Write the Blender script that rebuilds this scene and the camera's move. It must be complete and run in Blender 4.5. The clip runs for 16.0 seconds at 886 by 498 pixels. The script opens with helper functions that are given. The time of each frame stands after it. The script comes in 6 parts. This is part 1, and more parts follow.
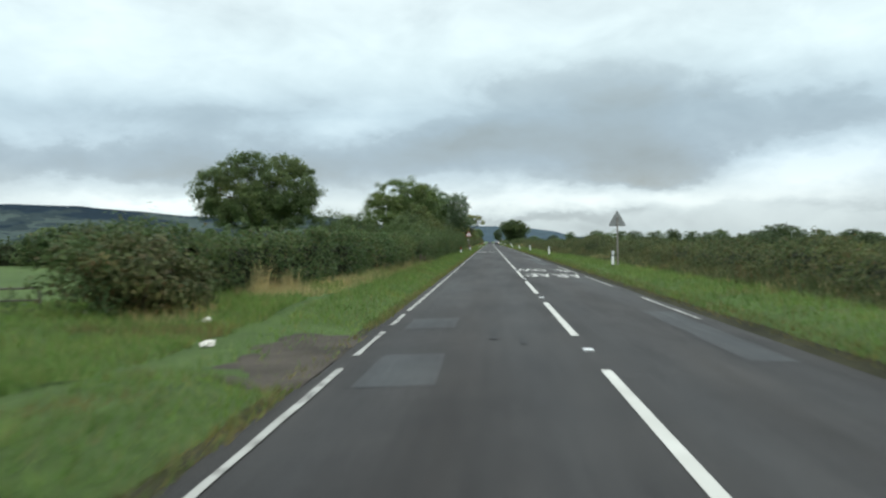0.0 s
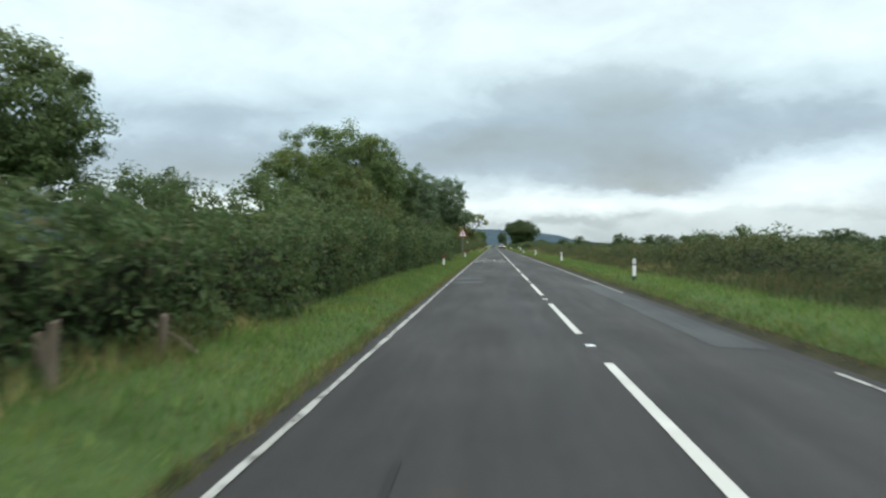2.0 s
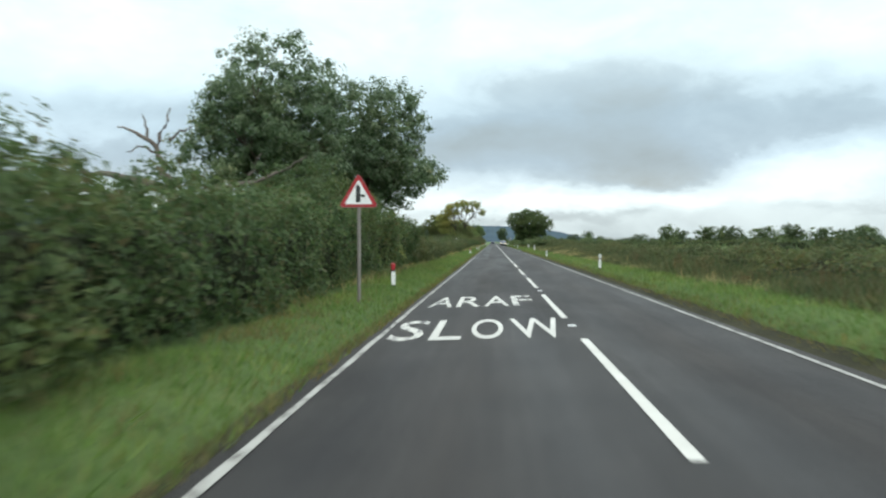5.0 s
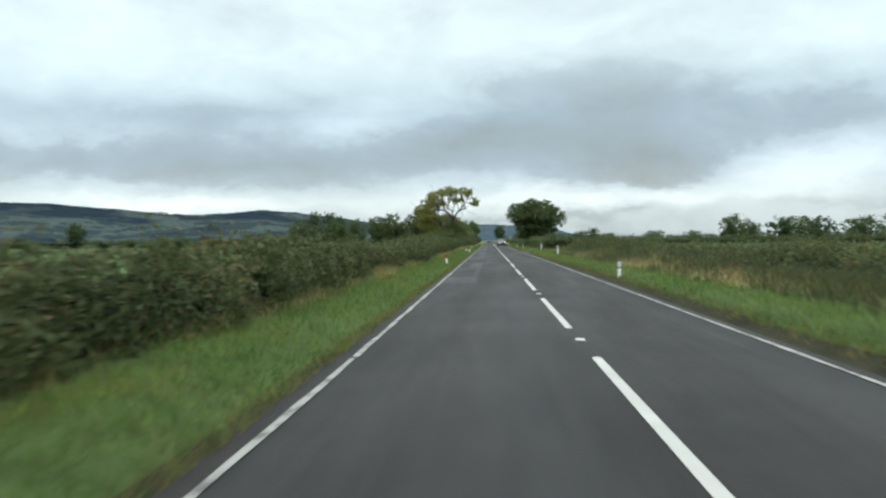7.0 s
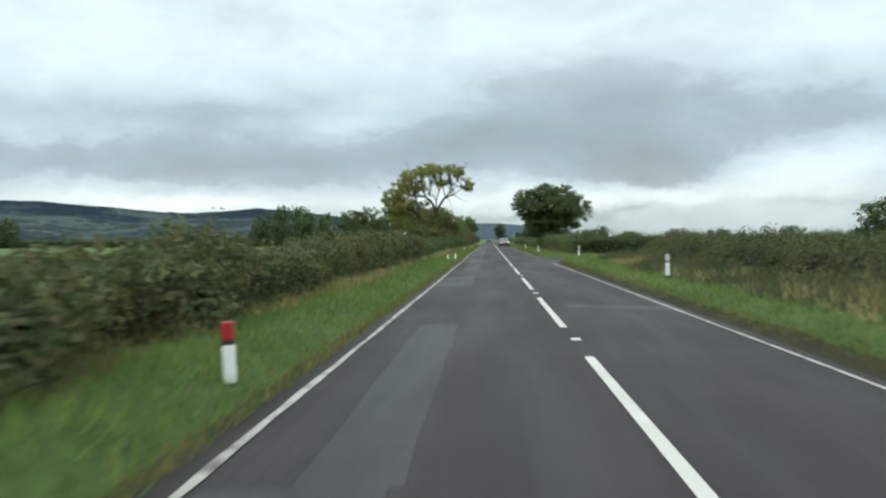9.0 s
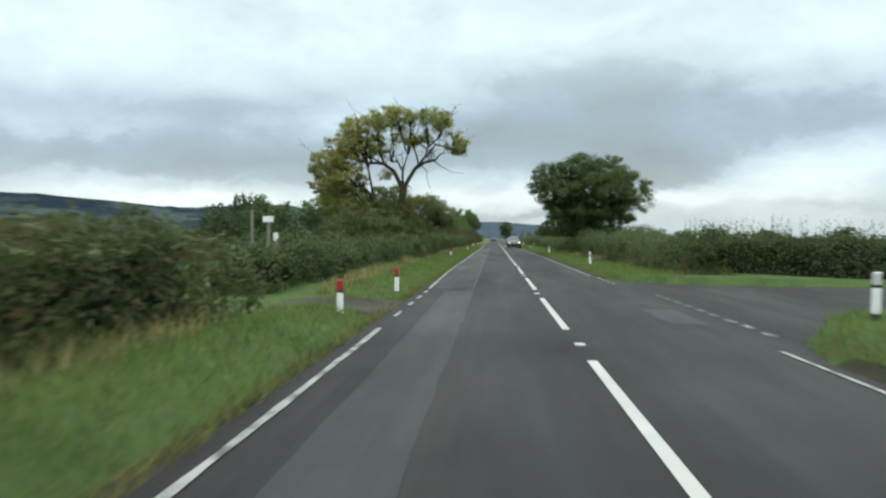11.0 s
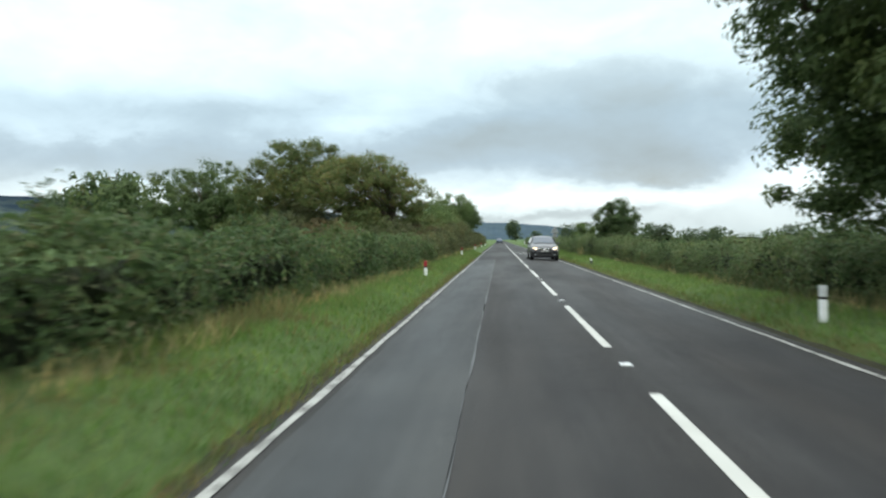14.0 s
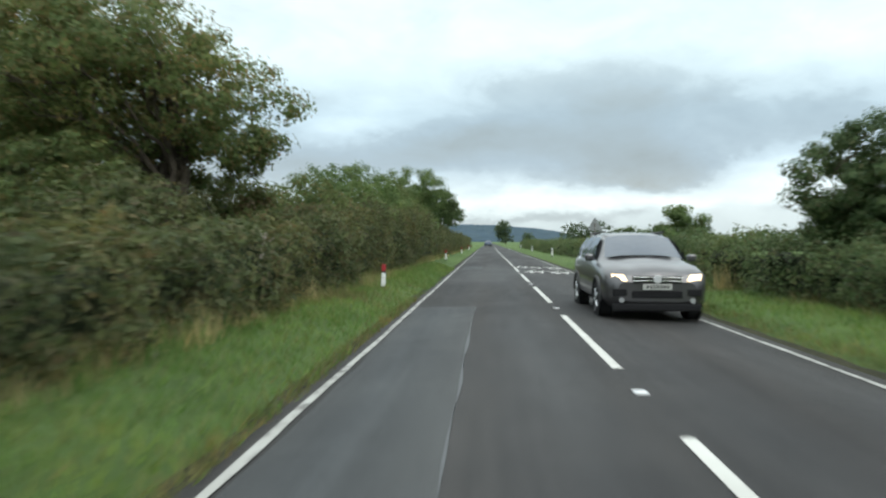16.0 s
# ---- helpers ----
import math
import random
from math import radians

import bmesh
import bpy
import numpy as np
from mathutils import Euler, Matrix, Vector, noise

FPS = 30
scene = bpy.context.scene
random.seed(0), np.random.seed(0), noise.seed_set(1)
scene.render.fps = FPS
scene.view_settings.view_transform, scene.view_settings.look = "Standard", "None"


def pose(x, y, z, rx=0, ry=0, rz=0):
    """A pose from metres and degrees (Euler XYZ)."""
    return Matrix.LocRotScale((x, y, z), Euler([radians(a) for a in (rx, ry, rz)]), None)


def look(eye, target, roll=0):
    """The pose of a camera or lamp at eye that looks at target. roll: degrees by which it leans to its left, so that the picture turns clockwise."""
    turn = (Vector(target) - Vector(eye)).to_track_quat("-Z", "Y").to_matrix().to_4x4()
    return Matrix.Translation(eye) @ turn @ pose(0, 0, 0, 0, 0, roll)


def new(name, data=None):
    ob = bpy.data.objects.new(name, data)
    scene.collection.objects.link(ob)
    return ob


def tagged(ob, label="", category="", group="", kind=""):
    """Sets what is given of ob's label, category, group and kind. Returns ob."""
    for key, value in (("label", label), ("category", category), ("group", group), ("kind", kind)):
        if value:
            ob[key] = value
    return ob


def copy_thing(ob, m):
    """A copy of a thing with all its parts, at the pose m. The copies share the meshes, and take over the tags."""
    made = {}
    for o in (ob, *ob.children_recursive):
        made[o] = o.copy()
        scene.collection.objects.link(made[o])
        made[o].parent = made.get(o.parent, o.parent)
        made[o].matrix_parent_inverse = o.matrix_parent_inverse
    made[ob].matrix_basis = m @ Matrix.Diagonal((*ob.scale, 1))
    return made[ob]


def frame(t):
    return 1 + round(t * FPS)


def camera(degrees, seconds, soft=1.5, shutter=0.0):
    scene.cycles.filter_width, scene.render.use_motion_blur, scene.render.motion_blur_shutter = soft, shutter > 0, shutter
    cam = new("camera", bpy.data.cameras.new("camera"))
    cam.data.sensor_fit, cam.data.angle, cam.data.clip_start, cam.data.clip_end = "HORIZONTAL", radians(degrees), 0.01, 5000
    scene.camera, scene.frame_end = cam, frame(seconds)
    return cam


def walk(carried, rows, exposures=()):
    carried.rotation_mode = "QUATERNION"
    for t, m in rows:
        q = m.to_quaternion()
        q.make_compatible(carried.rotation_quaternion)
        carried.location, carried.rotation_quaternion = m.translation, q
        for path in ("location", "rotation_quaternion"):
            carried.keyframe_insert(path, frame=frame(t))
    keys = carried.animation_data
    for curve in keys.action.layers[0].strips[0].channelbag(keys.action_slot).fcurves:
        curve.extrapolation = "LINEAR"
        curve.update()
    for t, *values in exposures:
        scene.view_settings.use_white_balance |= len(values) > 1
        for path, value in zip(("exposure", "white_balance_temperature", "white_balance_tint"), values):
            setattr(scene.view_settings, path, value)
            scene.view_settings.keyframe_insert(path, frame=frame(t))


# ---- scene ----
# ---------- camera ----------
cam = camera(58.55, 16.0, soft=2.3, shutter=0.24)
PATH = [
    (0.0, pose(-1.188, -0.21, 1.34, 89.47, 0.50, 3.40)),
    (0.5, pose(-1.174, 8.56, 1.34, 89.40, 0.06, 3.41)),
    (1.0, pose(-1.207, 17.39, 1.34, 89.72, -0.04, 3.67)),
    (1.5, pose(-1.272, 26.15, 1.34, 89.63, 0.00, 3.56)),
    (2.0, pose(-1.297, 34.96, 1.34, 89.66, -0.29, 3.65)),
    (2.5, pose(-1.317, 43.49, 1.34, 89.19, -0.41, 3.64)),
    (3.0, pose(-1.329, 52.34, 1.34, 89.36, -0.65, 3.42)),
    (5.5, pose(-1.236, 96.24, 1.34, 89.50, 0.22, 3.54)),
    (6.0, pose(-1.227, 105.90, 1.34, 89.64, 0.31, 3.44)),
    (6.5, pose(-1.204, 115.81, 1.34, 89.50, 0.23, 3.34)),
    (7.0, pose(-1.191, 125.00, 1.34, 89.39, 0.62, 3.38)),
    (7.5, pose(-1.164, 133.83, 1.34, 89.24, 0.45, 3.37)),
    (8.0, pose(-1.147, 142.92, 1.34, 89.28, 0.20, 3.50)),
    (8.5, pose(-1.139, 151.75, 1.34, 89.21, 0.39, 3.49)),
    (9.0, pose(-1.110, 161.01, 1.34, 89.32, 0.54, 3.37)),
    (11.5, pose(-1.072, 206.51, 1.34, 89.18, -0.33, 3.77)),
    (12.0, pose(-1.137, 215.83, 1.34, 89.33, -0.39, 3.73)),
    (12.5, pose(-1.224, 224.92, 1.34, 89.12, -0.59, 3.68)),
    (13.0, pose(-1.286, 234.45, 1.34, 89.34, -0.30, 3.95)),
    (13.5, pose(-1.293, 243.63, 1.34, 89.37, 0.11, 4.12)),
    (14.0, pose(-1.336, 253.10, 1.34, 89.30, 0.18, 4.09)),
    (14.5, pose(-1.376, 262.18, 1.34, 89.40, 0.25, 3.60)),
    (15.0, pose(-1.377, 271.80, 1.34, 89.43, -0.22, 3.48)),
    (15.5, pose(-1.369, 280.89, 1.34, 89.45, -0.16, 3.25)),
    (16.0, pose(-1.379, 290.52, 1.34, 89.44, -0.31, 3.25)),
]
EXPOSURES = [(t, stops, 6500, 7.0) for t, stops in (
    (0.0, -0.04), (1.5, -0.02), (2.5, 0.10), (3.0, 0.12), (5.5, 0.20), (6.0, 0.12), (7.0, -0.02), (9.0, -0.04), (11.5, 0.0), (12.0, 0.10), (12.5, 0.20), (14.5, 0.24), (16.0, 0.16))]
walk(cam, PATH, EXPOSURES)

# ---------- sky and sun ----------
rng = np.random.default_rng(7)
world = bpy.data.worlds.new("overcast_sky")
scene.world = world
world.use_nodes = True
wt = world.node_tree
wt.nodes.clear()


def wnode(kind, **inputs):
    nd = wt.nodes.new(kind)
    for key, value in inputs.items():
        nd.inputs[int(key[1:])].default_value = value
    return nd


def wmath(op, a, b=None, clamp=False):
    nd = wt.nodes.new("ShaderNodeMath")
    nd.operation, nd.use_clamp = op, clamp
    for slot, value in enumerate((a, b)):
        if value is None:
            continue
        if isinstance(value, (int, float)):
            nd.inputs[slot].default_value = value
        else:
            wt.links.new(value, nd.inputs[slot])
    return nd.outputs[0]


def wramp(fac, stops):
    nd = wt.nodes.new("ShaderNodeValToRGB")
    els = nd.color_ramp.elements
    while len(els) < len(stops):
        els.new(0.5)
    for el, (at, col) in zip(els, stops):
        el.position, el.color = at, (*col, 1)
    wt.links.new(fac, nd.inputs[0])
    return nd.outputs[0]


def wmix(fac, a, b, blend="MIX"):
    nd = wt.nodes.new("ShaderNodeMixRGB")
    nd.blend_type = blend
    for slot, value in enumerate((fac, a, b)):
        if isinstance(value, (int, float)):
            nd.inputs[slot].default_value = value
        elif isinstance(value, tuple):
            nd.inputs[slot].default_value = (*value, 1)
        else:
            wt.links.new(value, nd.inputs[slot])
    return nd.outputs[0]


coord = wt.nodes.new("ShaderNodeTexCoord")
sep = wt.nodes.new("ShaderNodeSeparateXYZ")
wt.links.new(coord.outputs["Generated"], sep.inputs[0])
azim = wmath("MULTIPLY", wmath("ARCTAN2", sep.outputs[0], sep.outputs[1]), 57.296)
elev = wmath("MULTIPLY", wmath("ARCSINE", sep.outputs[2]), 57.296)


def cloud_noise(sx, sy, detail, rough, shift, distort=0.0):
    comb = wt.nodes.new("ShaderNodeCombineXYZ")
    wt.links.new(wmath("MULTIPLY", azim, sx), comb.inputs[0])
    wt.links.new(wmath("MULTIPLY", elev, sy), comb.inputs[1])
    comb.inputs[2].default_value = shift
    nd = wt.nodes.new("ShaderNodeTexNoise")
    nd.inputs["Scale"].default_value = 1.0
    nd.inputs["Detail"].default_value = detail
    nd.inputs["Roughness"].default_value = rough
    nd.inputs["Distortion"].default_value = distort
    wt.links.new(comb.outputs[0], nd.inputs["Vector"])
    return nd.outputs[0]


# the edges of the banks are torn by two layers of noise
tear_a = wmath("MULTIPLY", wmath("SUBTRACT", cloud_noise(0.16, 0.30, 7, 0.60, 1.7), 0.5), 9.0)
tear_b = wmath("MULTIPLY", wmath("SUBTRACT", cloud_noise(0.17, 0.34, 8, 0.62, 5.9), 0.5), 3.6)
az_torn, el_torn = wmath("ADD", azim, tear_a), wmath("ADD", elev, tear_b)


def cloud_bank(az, el, wide, high, under, gain):
    """A bank of cloud round one bearing and height; its underside falls off faster or slower than its top."""
    dx = wmath("DIVIDE", wmath("SUBTRACT", az_torn, az), wide)
    up = wmath("SUBTRACT", el_torn, el)
    dy = wmath("ADD", wmath("DIVIDE", wmath("MAXIMUM", up, 0.0), high), wmath("DIVIDE", wmath("MINIMUM", up, 0.0), under))
    rr = wmath("ADD", wmath("MULTIPLY", dx, dx), wmath("MULTIPLY", dy, dy))
    return wmath("MULTIPLY", wmath("POWER", 2.718, wmath("MULTIPLY", rr, -1.0)), gain)


fine = cloud_noise(0.10, 0.19, 8, 0.54, 3.1, 0.3)
broad = cloud_noise(0.05, 0.10, 4, 0.5, 8.7, 0.3)
# thickness of the cloud: more of it is darker
banks = cloud_bank(9.0, 6.0, 8.0, 4.2, 1.3, 0.30)
for bank in ((11.5, 4.5, 4.0, 1.6, 0.7, 0.26), (8.5, 9.6, 8.5, 2.4, 3.0, 0.16), (2.5, 11.8, 4, 1.4, 1.4, 0.10), (-1, 7.2, 6, 1.3, 1.0, 0.20), (-22, 4.8, 15, 2.4, 0.9, 0.34),
             (-9, 5.6, 7, 1.2, 0.8, 0.16), (24, 8.6, 6.5, 1.8, 1.4, 0.18), (-20, 9.0, 9, 1.2, 1.2, 0.08), (3, 1.7, 8, 0.4, 0.4, 0.20), (22, 2.3, 8, 0.5, 0.4, 0.14)):
    banks = wmath("ADD", banks, cloud_bank(*bank))
for gap in ((6, 2.9, 12, 0.9, 0.8, 0.36), (-23, 2.7, 8, 0.5, 0.4, 0.30), (22, 4.9, 5.5, 1.3, 1.5, 0.46), (22, 12.5, 12, 3.0, 3.0, 0.12), (-28, 12, 11, 3.5, 3.0, 0.16), (-10, 8.4, 5, 0.7, 0.7, 0.14), (-31, 7.4, 6, 0.8, 0.8, 0.12)):
    banks = wmath("SUBTRACT", banks, cloud_bank(*gap))
thick = wmath("ADD", banks, wmath("MULTIPLY", wmath("SUBTRACT", fine, 0.5), 0.42))
thick = wmath("ADD", thick, wmath("MULTIPLY", wmath("SUBTRACT", broad, 0.5), 0.22))
middle = cloud_noise(0.17, 0.33, 6, 0.52, 12.3, 0.6)
thick = wmath("ADD", thick, wmath("MULTIPLY", wmath("SUBTRACT", middle, 0.5), 0.34))
base = wramp(wmath("DIVIDE", elev, 90.0, True), [
    (0.0, (0.68, 0.75, 0.76)), (0.03, (0.78, 0.85, 0.865)), (0.06, (0.64, 0.75, 0.825)), (0.10, (0.64, 0.77, 0.84)),
    (0.15, (0.86, 0.98, 1.0)), (0.25, (0.94, 1.0, 1.0)), (0.6, (0.96, 1.0, 1.0)), (1.0, (0.96, 1.0, 1.0))])
# an overcast sky is brighter overhead than low down
lift = wmath("ADD", wmath("MULTIPLY", wmath("MAXIMUM", wmath("SUBTRACT", sep.outputs[2], 0.28), 0.0), 2.2), 1.0)
shade = wramp(wmath("ADD", thick, 0.35, True), [(at, (v, v, v)) for at, v in ((0.0, 1.38), (0.28, 1.08), (0.40, 0.95), (0.47, 0.80), (0.55, 0.73), (0.80, 0.58), (1.0, 0.48))])
level = wmath("MULTIPLY", lift, shade)
scal = wt.nodes.new("ShaderNodeVectorMath")
scal.operation = "SCALE"
tinted = wmix(1.0, base, wramp(wmath("ADD", thick, 0.35, True), [(0.0, (1.0, 1.0, 0.99)), (0.30, (0.965, 1.0, 1.025)), (0.55, (0.94, 0.985, 1.035)), (0.85, (1.02, 1.0, 0.965))]), "MULTIPLY")
wt.links.new(tinted, scal.inputs[0])
wt.links.new(level, scal.inputs["Scale"])
sky = wt.nodes.new("ShaderNodeTexSky")
sky.sky_type, sky.sun_disc = "NISHITA", False
sky.sun_elevation, sky.sun_rotation = radians(42), radians(150)
dim = wt.nodes.new("ShaderNodeVectorMath")
dim.operation = "SCALE"
dim.inputs["Scale"].default_value = 0.10
wt.links.new(sky.outputs[0], dim.inputs[0])
mixed = wmix(0.90, dim.outputs[0], scal.outputs[0])
back = wt.nodes.new("ShaderNodeBackground")
back.inputs[1].default_value = 1.0
wt.links.new(mixed, back.inputs[0])
out = wt.nodes.new("ShaderNodeOutputWorld")
wt.links.new(back.outputs[0], out.inputs[0])

sun = new("sun", bpy.data.lights.new("sun", "SUN"))
sun.data.energy, sun.data.angle, sun.data.color = 1.0, radians(35), (1.0, 0.97, 0.92)
sun.matrix_world = look((0, 0, 50), (-18, 32, 5))


# ---------- materials ----------
def material(name):
    m = bpy.data.materials.new(name)
    m.use_nodes = True
    nt = m.node_tree
    return m, nt, nt.nodes["Principled BSDF"]


def link_noise(nt, scale, detail=4.0, rough=0.55, stretch=(1, 1, 1)):
    tc = nt.nodes.new("ShaderNodeTexCoord")
    mp = nt.nodes.new("ShaderNodeMapping")
    mp.inputs["Scale"].default_value = stretch
    nt.links.new(tc.outputs["Object"], mp.inputs[0])
    nz = nt.nodes.new("ShaderNodeTexNoise")
    nz.inputs["Scale"].default_value = scale
    nz.inputs["Detail"].default_value = detail
    nz.inputs["Roughness"].default_value = rough
    nt.links.new(mp.outputs[0], nz.inputs["Vector"])
    return nz.outputs[0]


def ramp(nt, fac, stops):
    nd = nt.nodes.new("ShaderNodeValToRGB")
    els = nd.color_ramp.elements
    while len(els) < len(stops):
        els.new(0.5)
    for el, (at, col) in zip(els, stops):
        el.position = at
        el.color = (*col, 1) if len(col) == 3 else col
    nt.links.new(fac, nd.inputs[0])
    return nd.outputs[0]


def blend(nt, fac, a, b, kind="MIX"):
    nd = nt.nodes.new("ShaderNodeMixRGB")
    nd.blend_type = kind
    for slot, value in enumerate((fac, a, b)):
        if isinstance(value, (int, float)):
            nd.inputs[slot].default_value = value
        elif isinstance(value, tuple):
            nd.inputs[slot].default_value = (*value, 1)
        else:
            nt.links.new(value, nd.inputs[slot])
    return nd.outputs[0]


def bump(nt, bsdf, height, strength, distance=0.02):
    bp = nt.nodes.new("ShaderNodeBump")
    bp.inputs["Strength"].default_value = strength
    bp.inputs["Distance"].default_value = distance
    nt.links.new(height, bp.inputs["Height"])
    nt.links.new(bp.outputs[0], bsdf.inputs["Normal"])


def two_tone(name, dark, light, big, small, rough=0.8, relief=0.3, dist=0.01, metal=0.0, stretch=(1, 1, 1)):
    """Coarse patches and fine grain of two colours."""
    m, nt, b = material(name)
    coarse = ramp(nt, link_noise(nt, big, 3, 0.6, stretch), [(0.3, dark), (0.7, light)])
    grain_v = link_noise(nt, small, 5, 0.65, stretch)
    grain = ramp(nt, grain_v, [(0.25, (0.62, 0.62, 0.62)), (0.75, (1.3, 1.3, 1.3))])
    nt.links.new(blend(nt, 1.0, coarse, grain, "MULTIPLY"), b.inputs["Base Color"])
    b.inputs["Roughness"].default_value = rough
    b.inputs["Specular IOR Level"].default_value = 0.15
    b.inputs["Metallic"].default_value = metal
    if relief:
        bump(nt, b, grain_v, relief, dist)
    return m


def leafage(name, tones, patch=0.35, through_light=0.46, rough=0.62):
    """Leaves: every one its own tone, with patches a metre or two wide."""
    m, nt, b = material(name)
    geo = nt.nodes.new("ShaderNodeNewGeometry")
    k = len(tones)
    own = ramp(nt, geo.outputs["Random Per Island"], [(i / (k - 1), c) for i, c in enumerate(tones)])
    wide = ramp(nt, link_noise(nt, patch, 3, 0.6), [(0.28, (0.84, 0.94, 0.88)), (0.5, (1.16, 1.16, 1.14)), (0.62, (1.34, 1.24, 1.10)), (0.76, (1.72, 1.36, 1.16))])
    sprig = ramp(nt, link_noise(nt, patch * 7, 3, 0.6), [(0.32, (0.74, 0.77, 0.74)), (0.5, (1.0, 1.0, 1.0)), (0.68, (1.32, 1.27, 1.18))])
    col = blend(nt, 1.0, blend(nt, 1.0, own, wide, "MULTIPLY"), sprig, "MULTIPLY")
    nt.links.new(col, b.inputs["Base Color"])
    b.inputs["Roughness"].default_value = rough
    b.inputs["Specular IOR Level"].default_value = 0.22
    tr = nt.nodes.new("ShaderNodeBsdfTranslucent")
    nt.links.new(col, tr.inputs[0])
    mx = nt.nodes.new("ShaderNodeMixShader")
    mx.inputs[0].default_value = through_light
    nt.links.new(b.outputs[0], mx.inputs[1])
    nt.links.new(tr.outputs[0], mx.inputs[2])
    nt.links.new(mx.outputs[0], nt.nodes["Material Output"].inputs[0])
    return m


def plain(name, col, rough=0.5, metal=0.0, vary=0.12, scale=9.0):
    m, nt, b = material(name)
    lo = tuple(c * (1 - vary) for c in col)
    hi = tuple(min(1.0, c * (1 + vary)) for c in col)
    nt.links.new(ramp(nt, link_noise(nt, scale, 4), [(0.3, lo), (0.7, hi)]), b.inputs["Base Color"])
    b.inputs["Roughness"].default_value, b.inputs["Metallic"].default_value = rough, metal
    return m


def asphalt(name, dark, light, rough):
    m, nt, b = material(name)
    streak = ramp(nt, link_noise(nt, 1.6, 6, 0.66, (1, 0.11, 1)), [(0.30, dark), (0.70, light)])
    thin = ramp(nt, link_noise(nt, 9.0, 4, 0.65, (1, 0.018, 1)), [(0.35, (0.89, 0.89, 0.89)), (0.65, (1.11, 1.105, 1.10))])
    streak = blend(nt, 1.0, streak, thin, "MULTIPLY")
    blot = ramp(nt, link_noise(nt, 0.35, 5, 0.6), [(0.34, (0.74, 0.74, 0.76)), (0.66, (1.22, 1.20, 1.175))])
    chip_v = link_noise(nt, 90, 3, 0.7)
    chip = ramp(nt, chip_v, [(0.3, (0.65, 0.65, 0.66)), (0.7, (1.35, 1.34, 1.32))])
    crack = ramp(nt, link_noise(nt, 2.6, 8, 0.7, (1, 0.25, 1)), [(0.485, (1, 1, 1)), (0.5, (0.62, 0.62, 0.63)), (0.515, (1, 1, 1))])
    col = blend(nt, 1.0, blend(nt, 1.0, streak, blot, "MULTIPLY"), chip, "MULTIPLY")
    col = blend(nt, 0.5, col, blend(nt, 1.0, col, crack, "MULTIPLY"))
    # wheel tracks polished bluish, brownish grime between them
    tc = nt.nodes.new("ShaderNodeTexCoord")
    sp = nt.nodes.new("ShaderNodeSeparateXYZ")
    nt.links.new(tc.outputs["Object"], sp.inputs[0])
    wander = nt.nodes.new("ShaderNodeMath")
    wander.operation = "MULTIPLY_ADD"
    nt.links.new(link_noise(nt, 0.25, 3, 0.5), wander.inputs[0])
    wander.inputs[1].default_value = 0.5
    nt.links.new(sp.outputs[0], wander.inputs[2])
    across = nt.nodes.new("ShaderNodeMapRange")
    across.inputs["From Min"].default_value, across.inputs["From Max"].default_value = -2.95, 3.25
    nt.links.new(wander.outputs[0], across.inputs["Value"])
    clean, grime = (1.04, 1.07, 1.10), (0.98, 0.94, 0.91)
    track = ramp(nt, across.outputs[0], [(0.02, (0.85, 0.83, 0.80)), (0.13, clean), (0.27, grime), (0.40, clean), (0.49, (0.88, 0.86, 0.84)), (0.60, clean), (0.72, grime), (0.85, clean), (0.97, (0.85, 0.83, 0.80))])
    col = blend(nt, 1.0, col, track, "MULTIPLY")
    nt.links.new(col, b.inputs["Base Color"])
    wet = ramp(nt, link_noise(nt, 0.5, 4, 0.6, (1, 0.12, 1)), [(0.35, (rough - 0.09,) * 3), (0.65, (rough + 0.09,) * 3)])
    nt.links.new(wet, b.inputs["Roughness"])
    b.inputs["Specular IOR Level"].default_value = 0.22
    bump(nt, b, chip_v, 0.6, 0.008)
    return m


def road_paint(name, under, lost, tone=1.0):
    """White thermoplastic that has worn through to the road here and there."""
    m, nt, b = material(name)
    worn = ramp(nt, link_noise(nt, 3.5, 9, 0.72), [(lost - 0.05, (0, 0, 0)), (lost + 0.04, (1, 1, 1))])
    white = ramp(nt, link_noise(nt, 1.1, 4), [(0.3, (0.40 * tone, 0.395 * tone, 0.36 * tone)), (0.7, (0.56 * tone, 0.56 * tone, 0.52 * tone))])
    nt.links.new(blend(nt, worn, under, white), b.inputs["Base Color"])
    b.inputs["Roughness"].default_value = 0.62
    bump(nt, b, link_noise(nt, 70, 3), 0.25, 0.004)
    return m


M_ROAD = asphalt("asphalt_worn", (0.0185, 0.0182, 0.0184), (0.0315, 0.0305, 0.0298), 0.70)
M_PATCH = asphalt("asphalt_relaid", (0.030, 0.0325, 0.0340), (0.042, 0.0452, 0.0470), 0.64)
M_DARKPATCH = asphalt("asphalt_sealed", (0.009, 0.009, 0.0095), (0.016, 0.016, 0.0165), 0.66)
M_SEAM = plain("sealed_joint", (0.052, 0.055, 0.057), 0.6)
M_PAINT = road_paint("road_paint", (0.07, 0.07, 0.07), 0.22, 0.88)
M_PAINT_WORN = road_paint("road_paint_worn", (0.075, 0.071, 0.065), 0.46, 0.62)
M_PAINT_FADED = road_paint("road_paint_faded", (0.07, 0.07, 0.07), 0.47)
M_PAINT_GHOST = road_paint("road_paint_ghost", (0.045, 0.044, 0.043), 0.60)
M_DIRT = two_tone("gravelly_dirt", (0.034, 0.030, 0.024), (0.085, 0.073, 0.060), 0.8, 22, 0.95, 0.7, 0.03)
